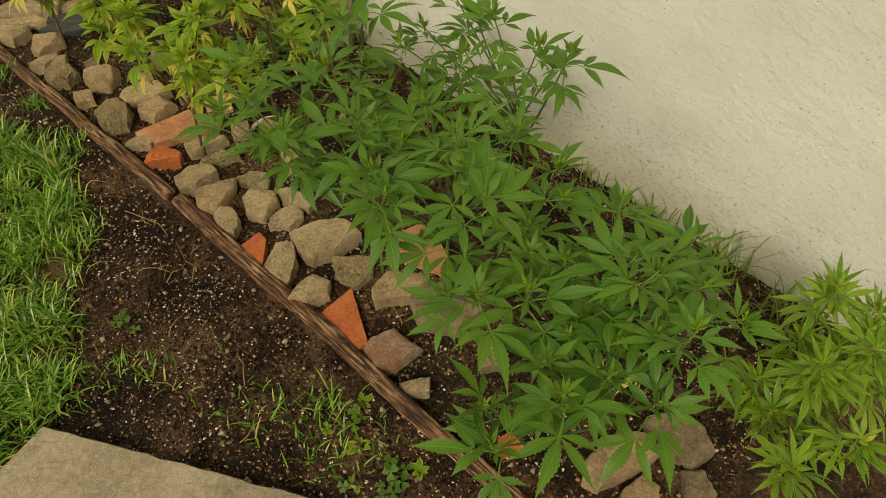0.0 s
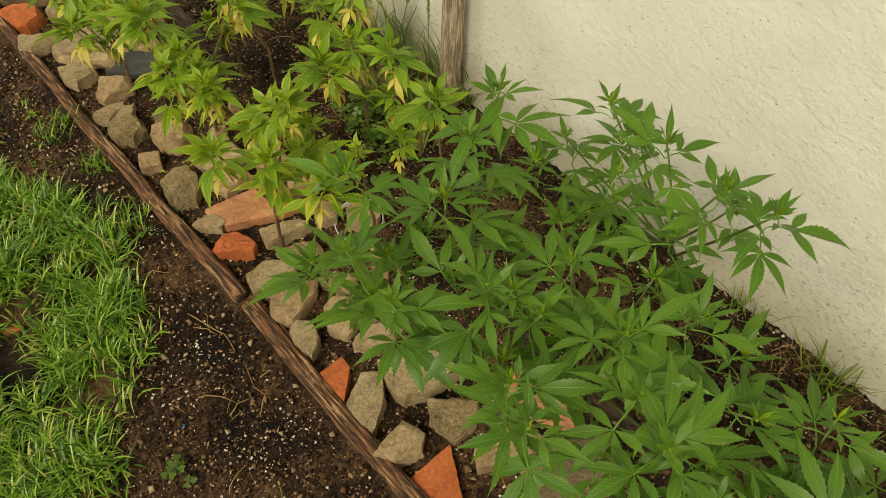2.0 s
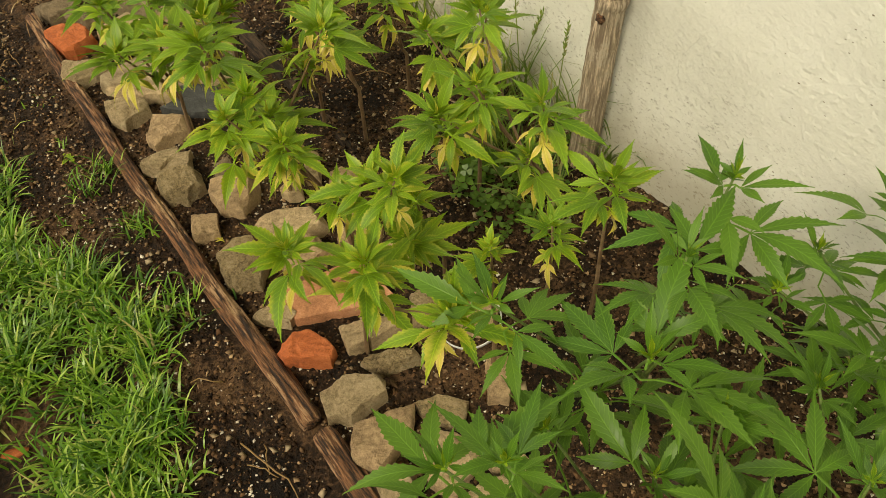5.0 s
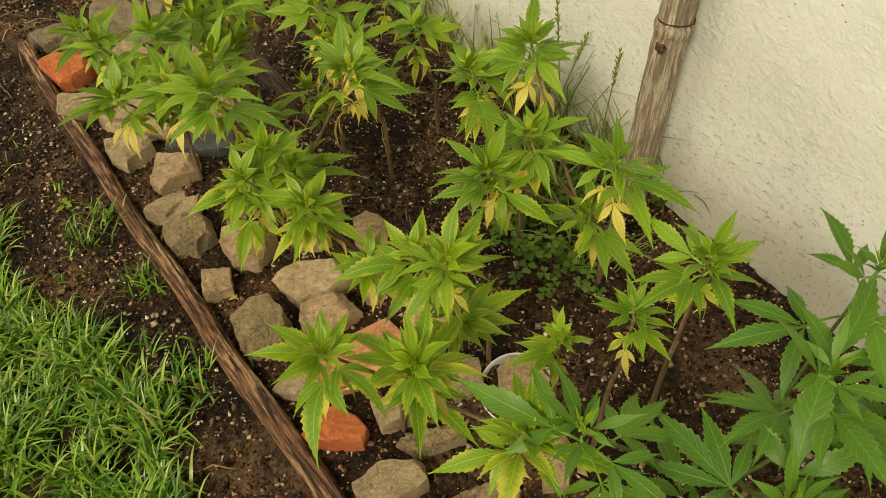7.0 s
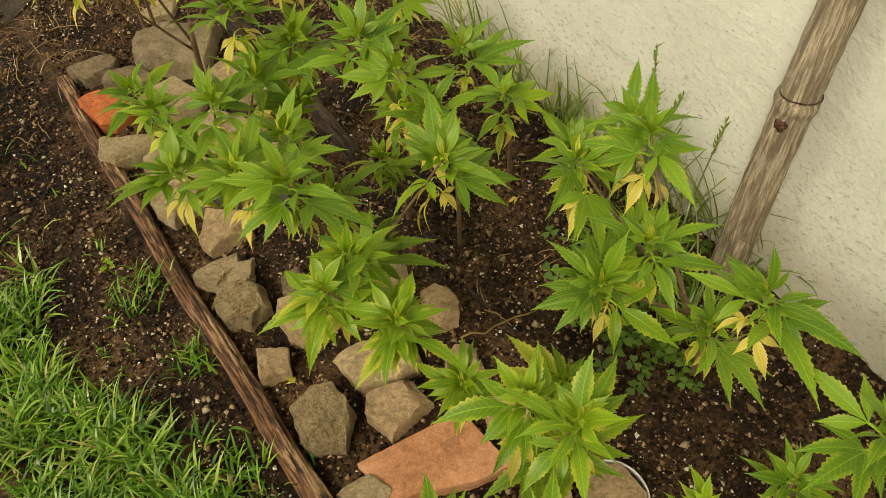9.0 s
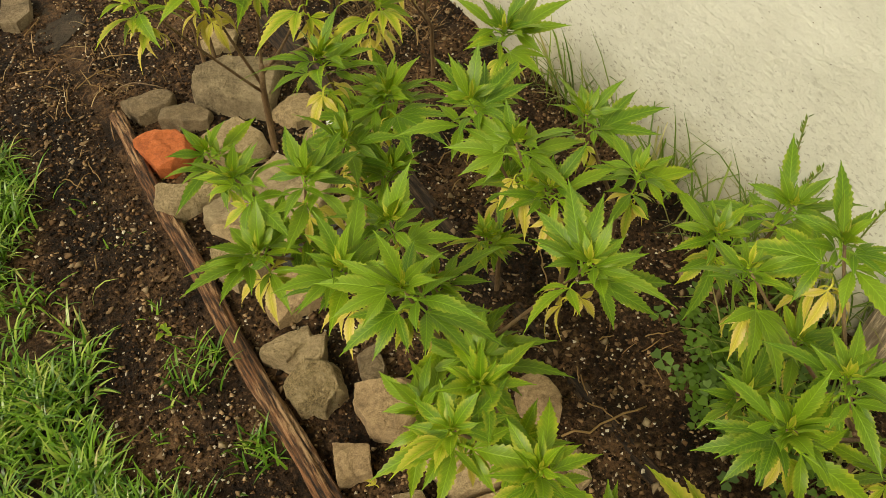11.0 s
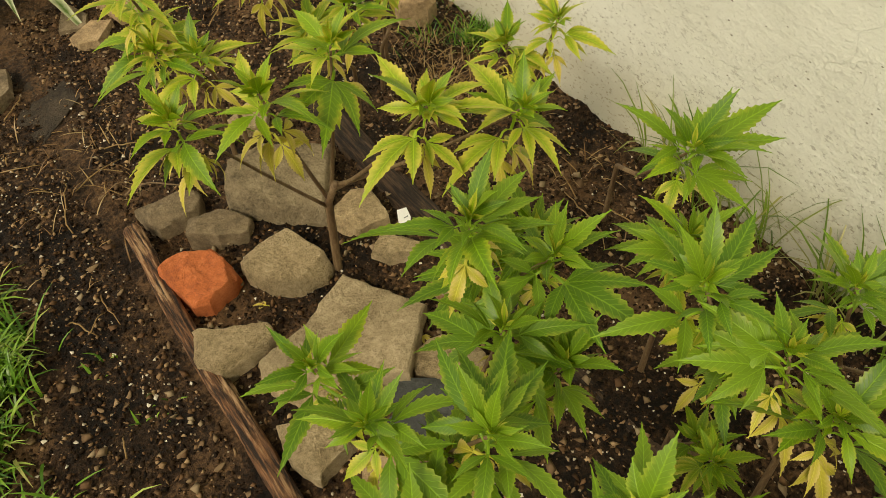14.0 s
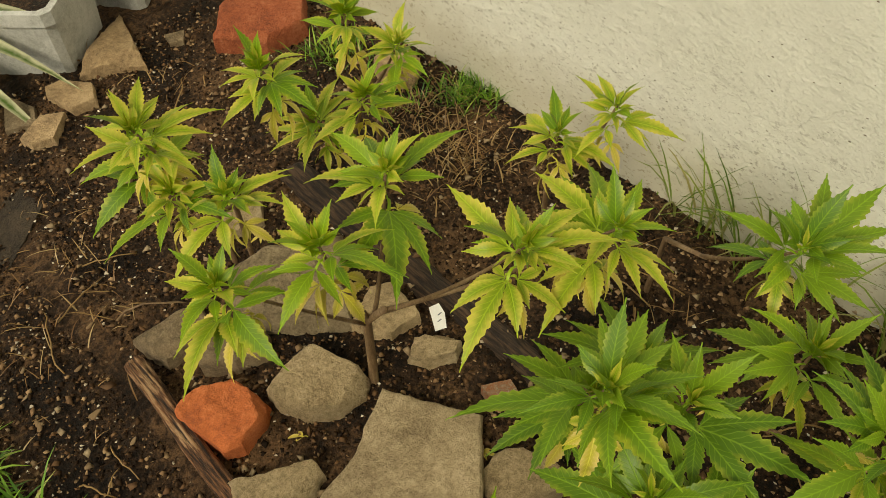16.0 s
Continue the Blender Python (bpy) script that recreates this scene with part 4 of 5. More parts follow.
hemp_plant(0.622, 0.355, "deep", DEEP, (0.376, 0.401, 0.456), (0.534, 0.420, 0.393), (0.461, 0.371, 0.407), (0.616, 0.287, 0.428), (0.598, 0.241, 0.448), (0.742, 0.387, 0.384), (0.481, 0.297, 0.346), (0.641, 0.367, 0.347), (0.409, 0.477, 0.352), (0.698, 0.262, 0.379), (0.787, 0.259, 0.351), (0.547, 0.292, 0.380), (0.570, 0.379, 0.380), (0.681, 0.189, 0.380), (0.663, 0.117, 0.380))
hemp_plant(0.562, 0.193, "deep", DEEP, (0.358, 0.227, 0.408), (0.264, 0.266, 0.340), (0.550, 0.199, 0.374), (0.542, 0.146, 0.448), (0.453, 0.267, 0.318), (0.332, 0.332, 0.287), (0.441, 0.204, 0.379), (0.470, 0.134, 0.360), (0.411, 0.292, 0.360), (0.517, 0.237, 0.360))
hemp_plant(0.846, 0.028, "slim", "light green bushy hemp plant with narrow leaves", (0.673, -0.003, 0.375), (0.811, 0.040, 0.387), (0.505, -0.046, 0.363), (0.618, -0.099, 0.347), (0.763, -0.052, 0.366), (0.807, -0.033, 0.343), (0.760, -0.090, 0.300), (0.854, 0.048, 0.333), (0.870, -0.024, 0.334), (0.705, -0.030, 0.345), (0.632, -0.050, 0.266), (0.799, -0.003, 0.256), (0.646, 0.057, 0.300), (0.762, 0.044, 0.300), (0.609, 0.012, 0.300), (0.708, -0.003, 0.300), size=0.85)
hemp_plant(0.505, 1.361, "fresh", PALE, (0.486, 1.271, 0.295), (0.388, 1.272, 0.420), (0.455, 1.233, 0.384), (0.536, 1.285, 0.427), (0.482, 1.107, 0.404), size=0.92)
hemp_plant(0.673, 1.380, "fresh", PALE, (0.575, 1.334, 0.249), (0.622, 1.380, 0.261), (0.534, 1.345, 0.376), size=0.95)
hemp_plant(0.904, 1.385, "mid", PALE, (0.790, 1.335, 0.278), (0.749, 1.277, 0.429), (0.753, 1.413, 0.374), (0.685, 1.411, 0.355), (0.754, 1.532, 0.397), (0.821, 1.495, 0.429), size=0.92)
hemp_plant(0.790, 1.170, "mid", PALE, (0.730, 1.136, 0.425), size=0.92)
hemp_plant(0.700, 1.185, "mid", PALE, (0.667, 1.160, 0.368), size=0.62)
hemp_plant(0.640, 1.215, "fresh", PALE, (0.600, 1.190, 0.352), size=0.55)
hemp_plant(0.863, 1.530, "mid", PALE, (0.831, 1.488, 0.272), (0.741, 1.475, 0.265), size=0.82)
hemp_plant(0.603, 1.567, "fresh", PALE, (0.517, 1.551, 0.286), (0.532, 1.441, 0.269), (0.492, 1.496, 0.355), (0.445, 1.555, 0.381), (0.490, 1.579, 0.379), size=0.85)
hemp_plant(0.577, 1.730, "mid", PALE, (0.543, 1.659, 0.264), (0.465, 1.642, 0.256), (0.556, 1.759, 0.277), (0.564, 1.701, 0.221), (0.446, 1.739, 0.397), (0.633, 1.611, 0.407), (0.521, 1.783, 0.378), (0.475, 1.676, 0.417), size=0.98)
hemp_plant(0.775, 1.781, "mid", PALE, (0.706, 1.755, 0.341), (0.693, 1.803, 0.380), (0.686, 1.880, 0.389))
hemp_plant(0.977, 1.666, "mid", "bushy hemp plant with yellowing leaves near the wall", (0.850, 1.627, 0.296), (0.922, 1.596, 0.325), size=0.92)
hemp_plant(0.917, 1.832, "mid", "light green hemp plant beside the plastered wall", (0.804, 1.718, 0.342), (0.806, 1.816, 0.357), size=0.92)
hemp_plant(0.501, 1.994, "mid", PALE, (0.415, 2.033, 0.336), (0.484, 1.950, 0.228), (0.478, 1.882, 0.383), (0.404, 1.874, 0.314), (0.420, 1.955, 0.353), (0.569, 1.976, 0.320), (0.605, 1.935, 0.283), size=0.98)
hemp_plant(0.738, 1.881, "fresh", "small hemp seedling in the soil", (0.695, 1.834, 0.188), (0.653, 1.800, 0.256), size=0.6, vigour=0.7)
hemp_plant(0.810, 1.981, "mid", PALE, (0.778, 1.957, 0.308), (0.725, 1.854, 0.267))
hemp_plant(0.952, 2.198, "mid", "light green hemp plant beside the plastered wall", (0.830, 2.012, 0.352), size=1.0)
hemp_plant(0.680, 2.143, "mid", PALE, (0.682, 2.061, 0.287), (0.641, 2.079, 0.253), (0.574, 2.033, 0.404), (0.642, 1.998, 0.342))
hemp_plant(0.589, 2.362, "pale", "open branched hemp plant with yellowing leaves", (0.434, 2.321, 0.387), (0.512, 2.280, 0.407), (0.607, 2.306, 0.406), (0.620, 2.152, 0.422), (0.712, 2.126, 0.389), thick=0.0065)
hemp_plant(0.592, 2.633, "pale", PALE, (0.499, 2.403, 0.387), (0.470, 2.455, 0.376), (0.464, 2.468, 0.447), size=0.82)
hemp_plant(0.576, 2.665, "pale", PALE, (0.499, 2.592, 0.319), size=1.1)
hemp_plant(0.790, 2.620, "pale", PALE, (0.621, 2.520, 0.401), (0.736, 2.503, 0.307), (0.704, 2.570, 0.251), size=0.85)
hemp_plant(0.941, 2.382, "pale", "small yellowing hemp plant beside the plastered wall", (0.812, 2.275, 0.339), (0.854, 2.236, 0.372), size=0.8)
hemp_plant(0.893, 2.692, "pale", PALE, (0.795, 2.608, 0.343), (0.825, 2.542, 0.313), size=0.85)
hemp_plant(0.865, 2.666, "fresh", "small hemp seedling in the soil", (0.905, 2.630, 0.236), size=0.6, vigour=0.7)


# ---- lawn, weeds and litter ----
def lawn():
    r = np.random.RandomState(11)
    n = 92000
    x, y = r.rand(n) * 0.95 - 0.55, r.rand(n) * 2.7 + 0.9
    x, y = np.concatenate([x, r.rand(60000) * 1.6 - 2.1]), np.concatenate([y, r.rand(60000) * 2.9 + 0.9])
    n = len(x)
    clump = fbm(x, y, 16, 3, 31)
    keep = (x < lawn_edge(y) + 0.02 * r.randn(n)) & (clump > -0.30 + 0.45 * r.rand(n))
    for hx, hy, hr in ((-0.029, 1.429, 0.05), (-0.044, 1.486, 0.045), (0.004, 1.526, 0.025), (0.012, 1.781, 0.03)):
        keep &= np.hypot((x - hx) * 0.8, y - hy) > hr * (0.6 + 0.8 * r.rand(n))
    keep &= ~((x < 0.10) & (y < 0.96) & (x > -0.6))
    x, y, clump = x[keep], y[keep], clump[keep]
    size = np.clip(0.75 + 0.6 * clump, 0.35, 1.3)
    v, f = blades(r, x, y, ground_height(x, y) - 0.004, size * (0.045 + 0.050 * r.rand(len(x))), 0.0025 + 0.0022 * r.rand(len(x)), 0.85, 0.5)
    tagged(new("lawn", mesh_of("lawn", v, f, M_GRASS)), "lush green lawn grass with ragged edge", "grass", kind="stuff")


lawn()


def tuft(x, y, count, length, width, spread, seed, label="small tuft of green grass in soil", material=None, lean=0.7, name="grass_tuft"):
    r = np.random.RandomState(seed)
    px, py = r.randn(count) * spread, r.randn(count) * spread
    v, f = blades(r, px, py, np.full(count, -0.005), length * (0.5 + 0.7 * r.rand(count)), width * (0.7 + 0.6 * r.rand(count)), lean, 0.4)
    ob = tagged(new(name, mesh_of(name, v, f, material or M_GRASS)), label, "grass", kind="stuff")
    ob.location = (x, y, float(ground_height(x, y)))
    return ob


for k, (x, y, c, ln, sp) in enumerate([(0.154, 0.729, 60, 0.05, 0.035), (0.236, 0.633, 70, 0.055, 0.03), (0.203, 0.550, 60, 0.045, 0.04), (0.277, 0.491, 40, 0.04, 0.03), (0.046, 0.980, 40, 0.04, 0.02),
                                       (0.075, 0.923, 25, 0.05, 0.02), (-0.003, 1.014, 30, 0.03, 0.02), (0.311, 2.002, 45, 0.055, 0.02), (0.278, 1.974, 25, 0.05, 0.015), (0.320, 1.840, 60, 0.05, 0.02), (0.300, 1.616, 60, 0.05, 0.03),
                                       (0.287, 2.312, 14, 0.03, 0.012), (0.255, 2.413, 10, 0.03, 0.012), (0.227, 1.917, 22, 0.03, 0.02), (0.279, 2.134, 8, 0.03, 0.01)]):
    tuft(x, y, c, ln, 0.0032, sp, 300 + k)
WALL_GRASS = "tall wild grass growing along the wall foot"
for k, (x, y, c, ln, sp) in enumerate([(1.083, 1.697, 38, 0.18, 0.025), (1.112, 1.598, 34, 0.18, 0.022), (1.112, 1.531, 32, 0.15, 0.022), (1.074, 1.783, 32, 0.15, 0.025), (1.112, 1.453, 40, 0.13, 0.02), (1.100, 1.897, 40, 0.13, 0.02),
                                       (1.112, 2.193, 26, 0.13, 0.025), (1.112, 2.252, 18, 0.12, 0.02), (1.112, 2.094, 22, 0.12, 0.025), (1.112, 2.042, 30, 0.16, 0.02), (1.112, 2.153, 22, 0.17, 0.02), (1.096, 0.434, 50, 0.09, 0.03), (1.088, 0.274, 60, 0.10, 0.03), (1.107, 0.618, 40, 0.08, 0.03), (1.048, 0.115, 50, 0.09, 0.03), (0.971, 1.574, 70, 0.12, 0.03), (0.947, 1.423, 60, 0.10, 0.03)]):
    tuft(x, y, c, 1.3 * ln, 0.0034, sp, 400 + k, WALL_GRASS, M_WILD, 0.5)
for k, (x, y, c, ln, sp) in enumerate([(1.088, 2.679, 320, 0.045, 0.026), (0.998, 2.952, 120, 0.06, 0.03), (1.058, 2.838, 80, 0.04, 0.03), (1.009, 2.743, 50, 0.035, 0.03)]):
    tuft(x, y, c, ln, 0.0026, sp, 500 + k, "dense green grass cushion by the wall", M_GRASS, 0.7)
for k, (x, y, c, ln, sp) in enumerate([(0.958, 2.594, 340, 0.055, 0.045), (1.008, 2.698, 260, 0.05, 0.045), (1.026, 2.540, 110, 0.05, 0.04), (1.016, 0.720, 130, 0.05, 0.03), (0.994, 2.273, 40, 0.06, 0.04), (0.233, 1.123, 26, 0.05, 0.03), (0.122, 1.970, 14, 0.05, 0.03), (0.390, 2.797, 45, 0.05, 0.07), (0.347, 2.741, 36, 0.05, 0.06), (0.444, 2.933, 24, 0.05, 0.07), (0.263, 2.616, 14, 0.04, 0.05), (0.552, 2.896, 20, 0.05, 0.06), (0.229, 2.865, 26, 0.05, 0.07), (0.903, 2.143, 40, 0.06, 0.05), (0.852, 2.423, 26, 0.05, 0.05), (0.622, 1.808, 16, 0.04, 0.04), (0.827, 1.634, 16, 0.05, 0.04), (1.005, 0.976, 50, 0.05, 0.04), (0.711, 3.123, 30, 0.05, 0.06), (1.070, 0.513, 60, 0.05, 0.03)]):
    tuft(x, y, c, ln, 0.0017, sp, 600 + k, "tangle of dry straw on the soil", M_STRAW, 1.5, "straw_tangle")


def seed_head(x, y, height, lean, seed):
    """A wild grass stalk with a long seed head."""
    r = np.random.RandomState(seed)
    way = Vector((lean * math.cos(seed), lean * math.sin(seed), 1))
    pts = [tuple(way * (height * i / 8) + Vector((0, 0, -0.004 * i * i * lean))) for i in range(9)]
    v, f = tube(pts, [0.0011] * 9, 5, 0, seed)
    top = tagged(new("grass_stalk", mesh_of("grass_stalk", v, f, M_WILD)), "tall grass stalk with a seed head", "grass", "grass stalks by the wall")
    top.location = (x, y, float(ground_height(x, y)) - 0.004)
    v, f = [], []
    for i in range(26):
        s = 0.66 + 0.34 * i / 25
        p = way * (height * s) + Vector((0, 0, -0.004 * (8 * s) ** 2 * lean))
        a = r.rand() * 6.28
        side = Vector((math.cos(a), math.sin(a), 1.6)).normalized()
        cross = side.cross(Vector((0.3, 0.5, 0.2))).normalized()
        b = len(v)
        v += [tuple(p), tuple(p + side * 0.006 + cross * 0.0015), tuple(p + side * 0.012), tuple(p + side * 0.006 - cross * 0.0015)]
        f.append((b, b + 1, b + 2, b + 3))
    part("seed_head", mesh_of("seed_head", v, f, M_WILD, smooth=False), top)


for k, (x, y, h, le) in enumerate([(1.096, 1.682, 0.36, 0.12), (1.112, 1.600, 0.30, 0.16), (1.112, 1.725, 0.26, 0.2), (1.112, 1.521, 0.22, 0.2), (1.112, 2.235, 0.20, 0.3)]):
    seed_head(x, y, h, le, 3 + k)


def clover_patch(x, y, count, spread, seed, height=0.03):
    r = np.random.RandomState(seed)
    v, f = [], []
    for _ in range(count):
        c = Vector((r.randn() * spread, r.randn() * spread, height * (0.5 + 0.8 * r.rand())))
        rad, a0 = 0.008 + 0.005 * r.rand(), r.rand() * 6.28
        tilt = Vector((r.randn() * 0.25, r.randn() * 0.25, 1)).normalized()
        u = tilt.cross(Vector((0, 1, 0))).normalized()
        w = tilt.cross(u)
        for j in range(3):
            a = a0 + j * 2.094
            b = len(v)
            d, e = u * math.cos(a) + w * math.sin(a), u * -math.sin(a) + w * math.cos(a)
            v += [tuple(c), tuple(c + d * rad * 0.7 + e * rad * 0.62), tuple(c + d * rad * 1.25 + e * rad * 0.5), tuple(c + d * rad * 1.1), tuple(c + d * rad * 1.25 - e * rad * 0.5), tuple(c + d * rad * 0.7 - e * rad * 0.62)]
            f += [(b, b + 1, b + 2, b + 3), (b, b + 3, b + 4, b + 5)]
        b = len(v)
        v += [tuple(c + u * 0.0006), tuple(c - u * 0.0006), (c.x * 0.8 - 0.0006, c.y * 0.8, -0.005), (c.x * 0.8 + 0.0006, c.y * 0.8, -0.005)]
        f.append((b, b + 1, b + 2, b + 3))
    ob = tagged(new("clover_patch", mesh_of("clover_patch", v, f, M_CLOVER, smooth=False)), "low patch of green clover leaves", "clover", kind="stuff")
    ob.location = (x, y, float(ground_height(x, y)))


for k, (x, y, c, sp) in enumerate([(0.934, 1.608, 80, 0.035), (0.874, 1.571, 40, 0.03), (0.971, 1.519, 50, 0.045), (0.278, 0.574, 4, 0.01), (0.265, 0.450, 4, 0.012), (0.212, 0.438, 8, 0.03), (0.098, 1.064, 4, 0.01), (0.873, 1.454, 40, 0.04)]):
    clover_patch(x, y, c, sp, 40 + k)


def weed(x, y, seed, size=1.0):
    """A rosette of oval leaves."""
    r = np.random.RandomState(seed)
    top = tagged(new("broadleaf_weed"), "small weed with oval green leaves", "weed", "weeds beside the log")
    top.location = (x, y, float(ground_height(x, y)))
    for k in range(6):
        az, L = k * 1.05 + r.rand() * 0.6, size * (0.022 + 0.02 * r.rand())
        v, f, uv = [], [], []
        for i in range(7):
            s = i / 6
            w = 0.26 * L * math.sin(math.pi * (0.08 + 0.9 * s)) ** 0.8
            for sd in (-1, 0, 1):
                v.append((sd * w, L * s, 0.5 * L * s - 0.35 * L * s * s + abs(sd) * w * 0.2))
                uv.append((0.5 + 0.4 * sd, s))
        for i in range(6):
            f += [(3 * i, 3 * i + 1, 3 * i + 4, 3 * i + 3), (3 * i + 1, 3 * i + 2, 3 * i + 5, 3 * i + 4)]
        ob = part("leaf", mesh_of("leaf", v, f, M_FRESH, uv), top)
        ob.matrix_basis = Matrix.Rotation(az, 4, "Z")


for k, (x, y, s) in enumerate([(0.245, 0.531, 0.7), (0.192, 0.488, 0.6), (0.286, 0.419, 0.6), (0.225, 0.602, 0.5), (0.280, 2.093, 0.5), (0.311, 0.596, 0.6)]):
    weed(x, y, 70 + k, s)


def scatter(name, label, category, count, seed, lo, hi, material, region, flat=0.85, weight=None, round_off=False, rise=0.25):
    """Loose bits of earth, perlite or bark, each a small rough lump."""
    r = np.random.RandomState(seed)
    x0, x1, y0, y1 = region
    x, y = x0 + (x1 - x0) * r.rand(count), y0 + (y1 - y0) * r.rand(count)
    keep = (x > lawn_edge(y) - 0.02) & (np.abs(x - 0.36) > 0.018)
    if weight is not None:
        keep &= weight(x, y) > r.rand(count)
    x, y = x[keep], y[keep]
    n = len(x)
    base = np.array([(1, 0, 0), (-1, 0, 0), (0, 1, 0), (0, -1, 0), (0, 0, 1), (0, 0, -1)], float)
    tri = np.array([(0, 2, 4), (2, 1, 4), (1, 3, 4), (3, 0, 4), (2, 0, 5), (1, 2, 5), (3, 1, 5), (0, 3, 5)])
    size = lo + (hi - lo) * r.rand(n) ** 2.2
    pts = base[None] * (0.7 + 0.5 * r.rand(n, 6, 1)) * size[:, None, None] * np.array([1, 1, flat])
    pts += (r.rand(n, 6, 3) - 0.5) * size[:, None, None] * 0.9
    a = r.rand(n) * 6.28
    c, s = np.cos(a)[:, None], np.sin(a)[:, None]
    stretch = 0.8 + 0.6 * r.rand(n)[:, None]
    px, py = pts[..., 0] * stretch, pts[..., 1]
    v = np.stack([px * c - py * s + x[:, None], px * s + py * c + y[:, None], pts[..., 2] + (ground_height(x, y) + rise * size)[:, None]], -1)
    f = (np.arange(n) * 6)[:, None, None] + tri[None]
    tagged(new(name, mesh_of(name, v.reshape(-1, 3).tolist(), f.reshape(-1, 3).tolist(), material, smooth=round_off)), label, category, kind="stuff")


AREA = (-0.25, 1.125, 0.0, 3.3)
scatter("soil_crumbs", "loose dark crumbs of damp soil", "soil", 120000, 1, 0.0010, 0.0046, M_CRUMB, AREA, 0.85, None, True)
scatter("perlite_grains", "white perlite grains scattered on the soil", "perlite", 30000, 2, 0.0009, 0.0031, M_PERLITE, AREA, 0.8, lambda x, y: np.where(y < 2.0, 1.0, 0.5) * np.where(x > 0.4, 0.55, 1.0) * np.clip(0.6 + fbm(x, y, 9, 2, 77), 0.1, 1), False, 1.1)
scatter("bark_chips", "small brown bark chips and pebbles", "chips", 7000, 3, 0.0014, 0.0070, M_CHIPS, AREA, 0.45, None, True, 0.9)


def twig(x, y, length, angle, seed, thick=0.0012, lift=0.01, material=None, label="thin dry twig lying on the soil"):
    r = np.random.RandomState(seed)
    pts = []
    for i in range(8):
        s = i / 7 - 0.5
        pts.append((length * s, 0.08 * length * math.sin(5 * s + seed) * r.rand(), 0.003 + lift * (1 - (2 * s) ** 2)))
    v, f = tube(pts, [thick * (1.1 - 0.05 * i) for i in range(8)], 5, 0.2, seed)
    ob = tagged(new("twig", mesh_of("twig", v, f, material or M_STRAW)), label, "twig", "twigs on the soil")
    ob.matrix_world = Matrix.Translation((x, y, float(ground_height(x, y)))) @ Matrix.Rotation(radians(angle), 4, "Z")


for k, (x, y, ln, an) in enumerate([(0.218, 1.141, 0.07, -50), (0.243, 1.103, 0.05, 10), (0.277, 1.463, 0.05, -35), (0.197, 0.813, 0.08, 65), (0.075, 0.893, 0.05, 110), (0.133, 0.697, 0.07, 0), (0.654, 1.847, 0.06, 30), (0.828, 1.883, 0.10, 60),
                                    (0.315, 2.728, 0.12, 80), (0.379, 2.764, 0.09, 20), (0.443, 2.801, 0.08, -30), (0.871, 2.292, 0.09, 45), (0.936, 2.228, 0.10, 80), (0.848, 2.173, 0.07, 10), (0.254, 2.486, 0.05, -60), (0.642, 3.015, 0.07, -20), (0.732, 3.068, 0.09, 50),
                                    (0.899, 1.945, 0.08, 140), (0.500, 0.690, 0.05, 60), (0.972, 2.194, 0.08, 100), (0.169, 0.992, 0.06, 30), (0.237, 2.278, 0.03, 80)]):
    twig(x, y, ln, an, 900 + k)
twig(0.204, 0.905, 0.075, 75, 951, 0.0016, 0.012, M_STEM_GREEN, "green plant stalk lying on the soil")
twig(0.441, 2.670, 0.10, -25, 952, 0.0016, 0.02, M_STEM, "curved brown stalk lying over the stones")
twig(0.729, 1.616, 0.128, -17, 961, 0.0017, 0.006, M_STRAW, "dry straw stalk lying on the soil")
twig(0.740, 1.675, 0.052, -120, 962, 0.0011, 0.003, M_STRAW, "dry straw stalk lying on the soil")
twig(0.736, 1.628, 0.051, -70, 963, 0.0011, 0.003, M_STRAW, "dry straw stalk lying on the soil")
twig(0.820, 1.720, 0.024, -15, 964, 0.0012, 0.002, M_STRAW, "dry straw stalk lying on the soil")
twig(0.745, 1.694, 0.028, -116, 965, 0.0012, 0.002, M_STRAW, "dry straw stalk lying on the soil")
twig(0.885, 1.679, 0.044, -24, 966, 0.0010, 0.006, M_STRAW, "dry straw stalk lying on the soil")
twig(0.865, 1.671, 0.041, -4, 967, 0.0010, 0.006, M_STRAW, "dry straw stalk lying on the soil")
twig(0.720, 1.762, 0.030, -41, 968, 0.0011, 0.003, M_STRAW, "dry straw stalk lying on the soil")
twig(0.811, 2.103, 0.033, 27, 969, 0.0011, 0.003, M_STRAW, "dry straw stalk lying on the soil")
twig(0.721, 2.017, 0.038, -72, 970, 0.0012, 0.005, M_STRAW, "dry straw stalk lying on the soil")
twig(0.274, 2.863, 0.073, -14, 971, 0.0013, 0.005, M_STRAW, "dry straw stalk lying on the soil")
twig(0.321, 3.027, 0.071, 52, 972, 0.0012, 0.004, M_STRAW, "dry straw stalk lying on the soil")
twig(0.296, 2.496, 0.068, -87, 973, 0.0010, 0.006, M_STRAW, "dry straw stalk lying on the soil")
twig(0.275, 2.480, 0.035, 35, 974, 0.0010, 0.006, M_STRAW, "dry straw stalk lying on the soil")
twig(0.287, 1.274, 0.134, -82, 981, 0.0013, 0.010, M_STRAW, "dry straw stalk lying on the soil")
twig(0.278, 1.284, 0.051, -58, 982, 0.0011, 0.006, M_STRAW, "dry straw stalk lying on the soil")
twig(0.291, 1.297, 0.049, -107, 983, 0.0010, 0.008, M_STRAW, "dry straw stalk lying on the soil")


def fallen_leaf(x, y, angle, kind, size, z=0.006):
    ob = tagged(new("fallen_leaf", LEAVES[kind][int(angle) % 4]), "small yellow fallen leaf on the ground", "leaf", "fallen leaves")
    ob.matrix_world = pose(x, y, float(ground_height(x, y)) + z, 4, 6, angle) @ Matrix.Scale(size, 4)


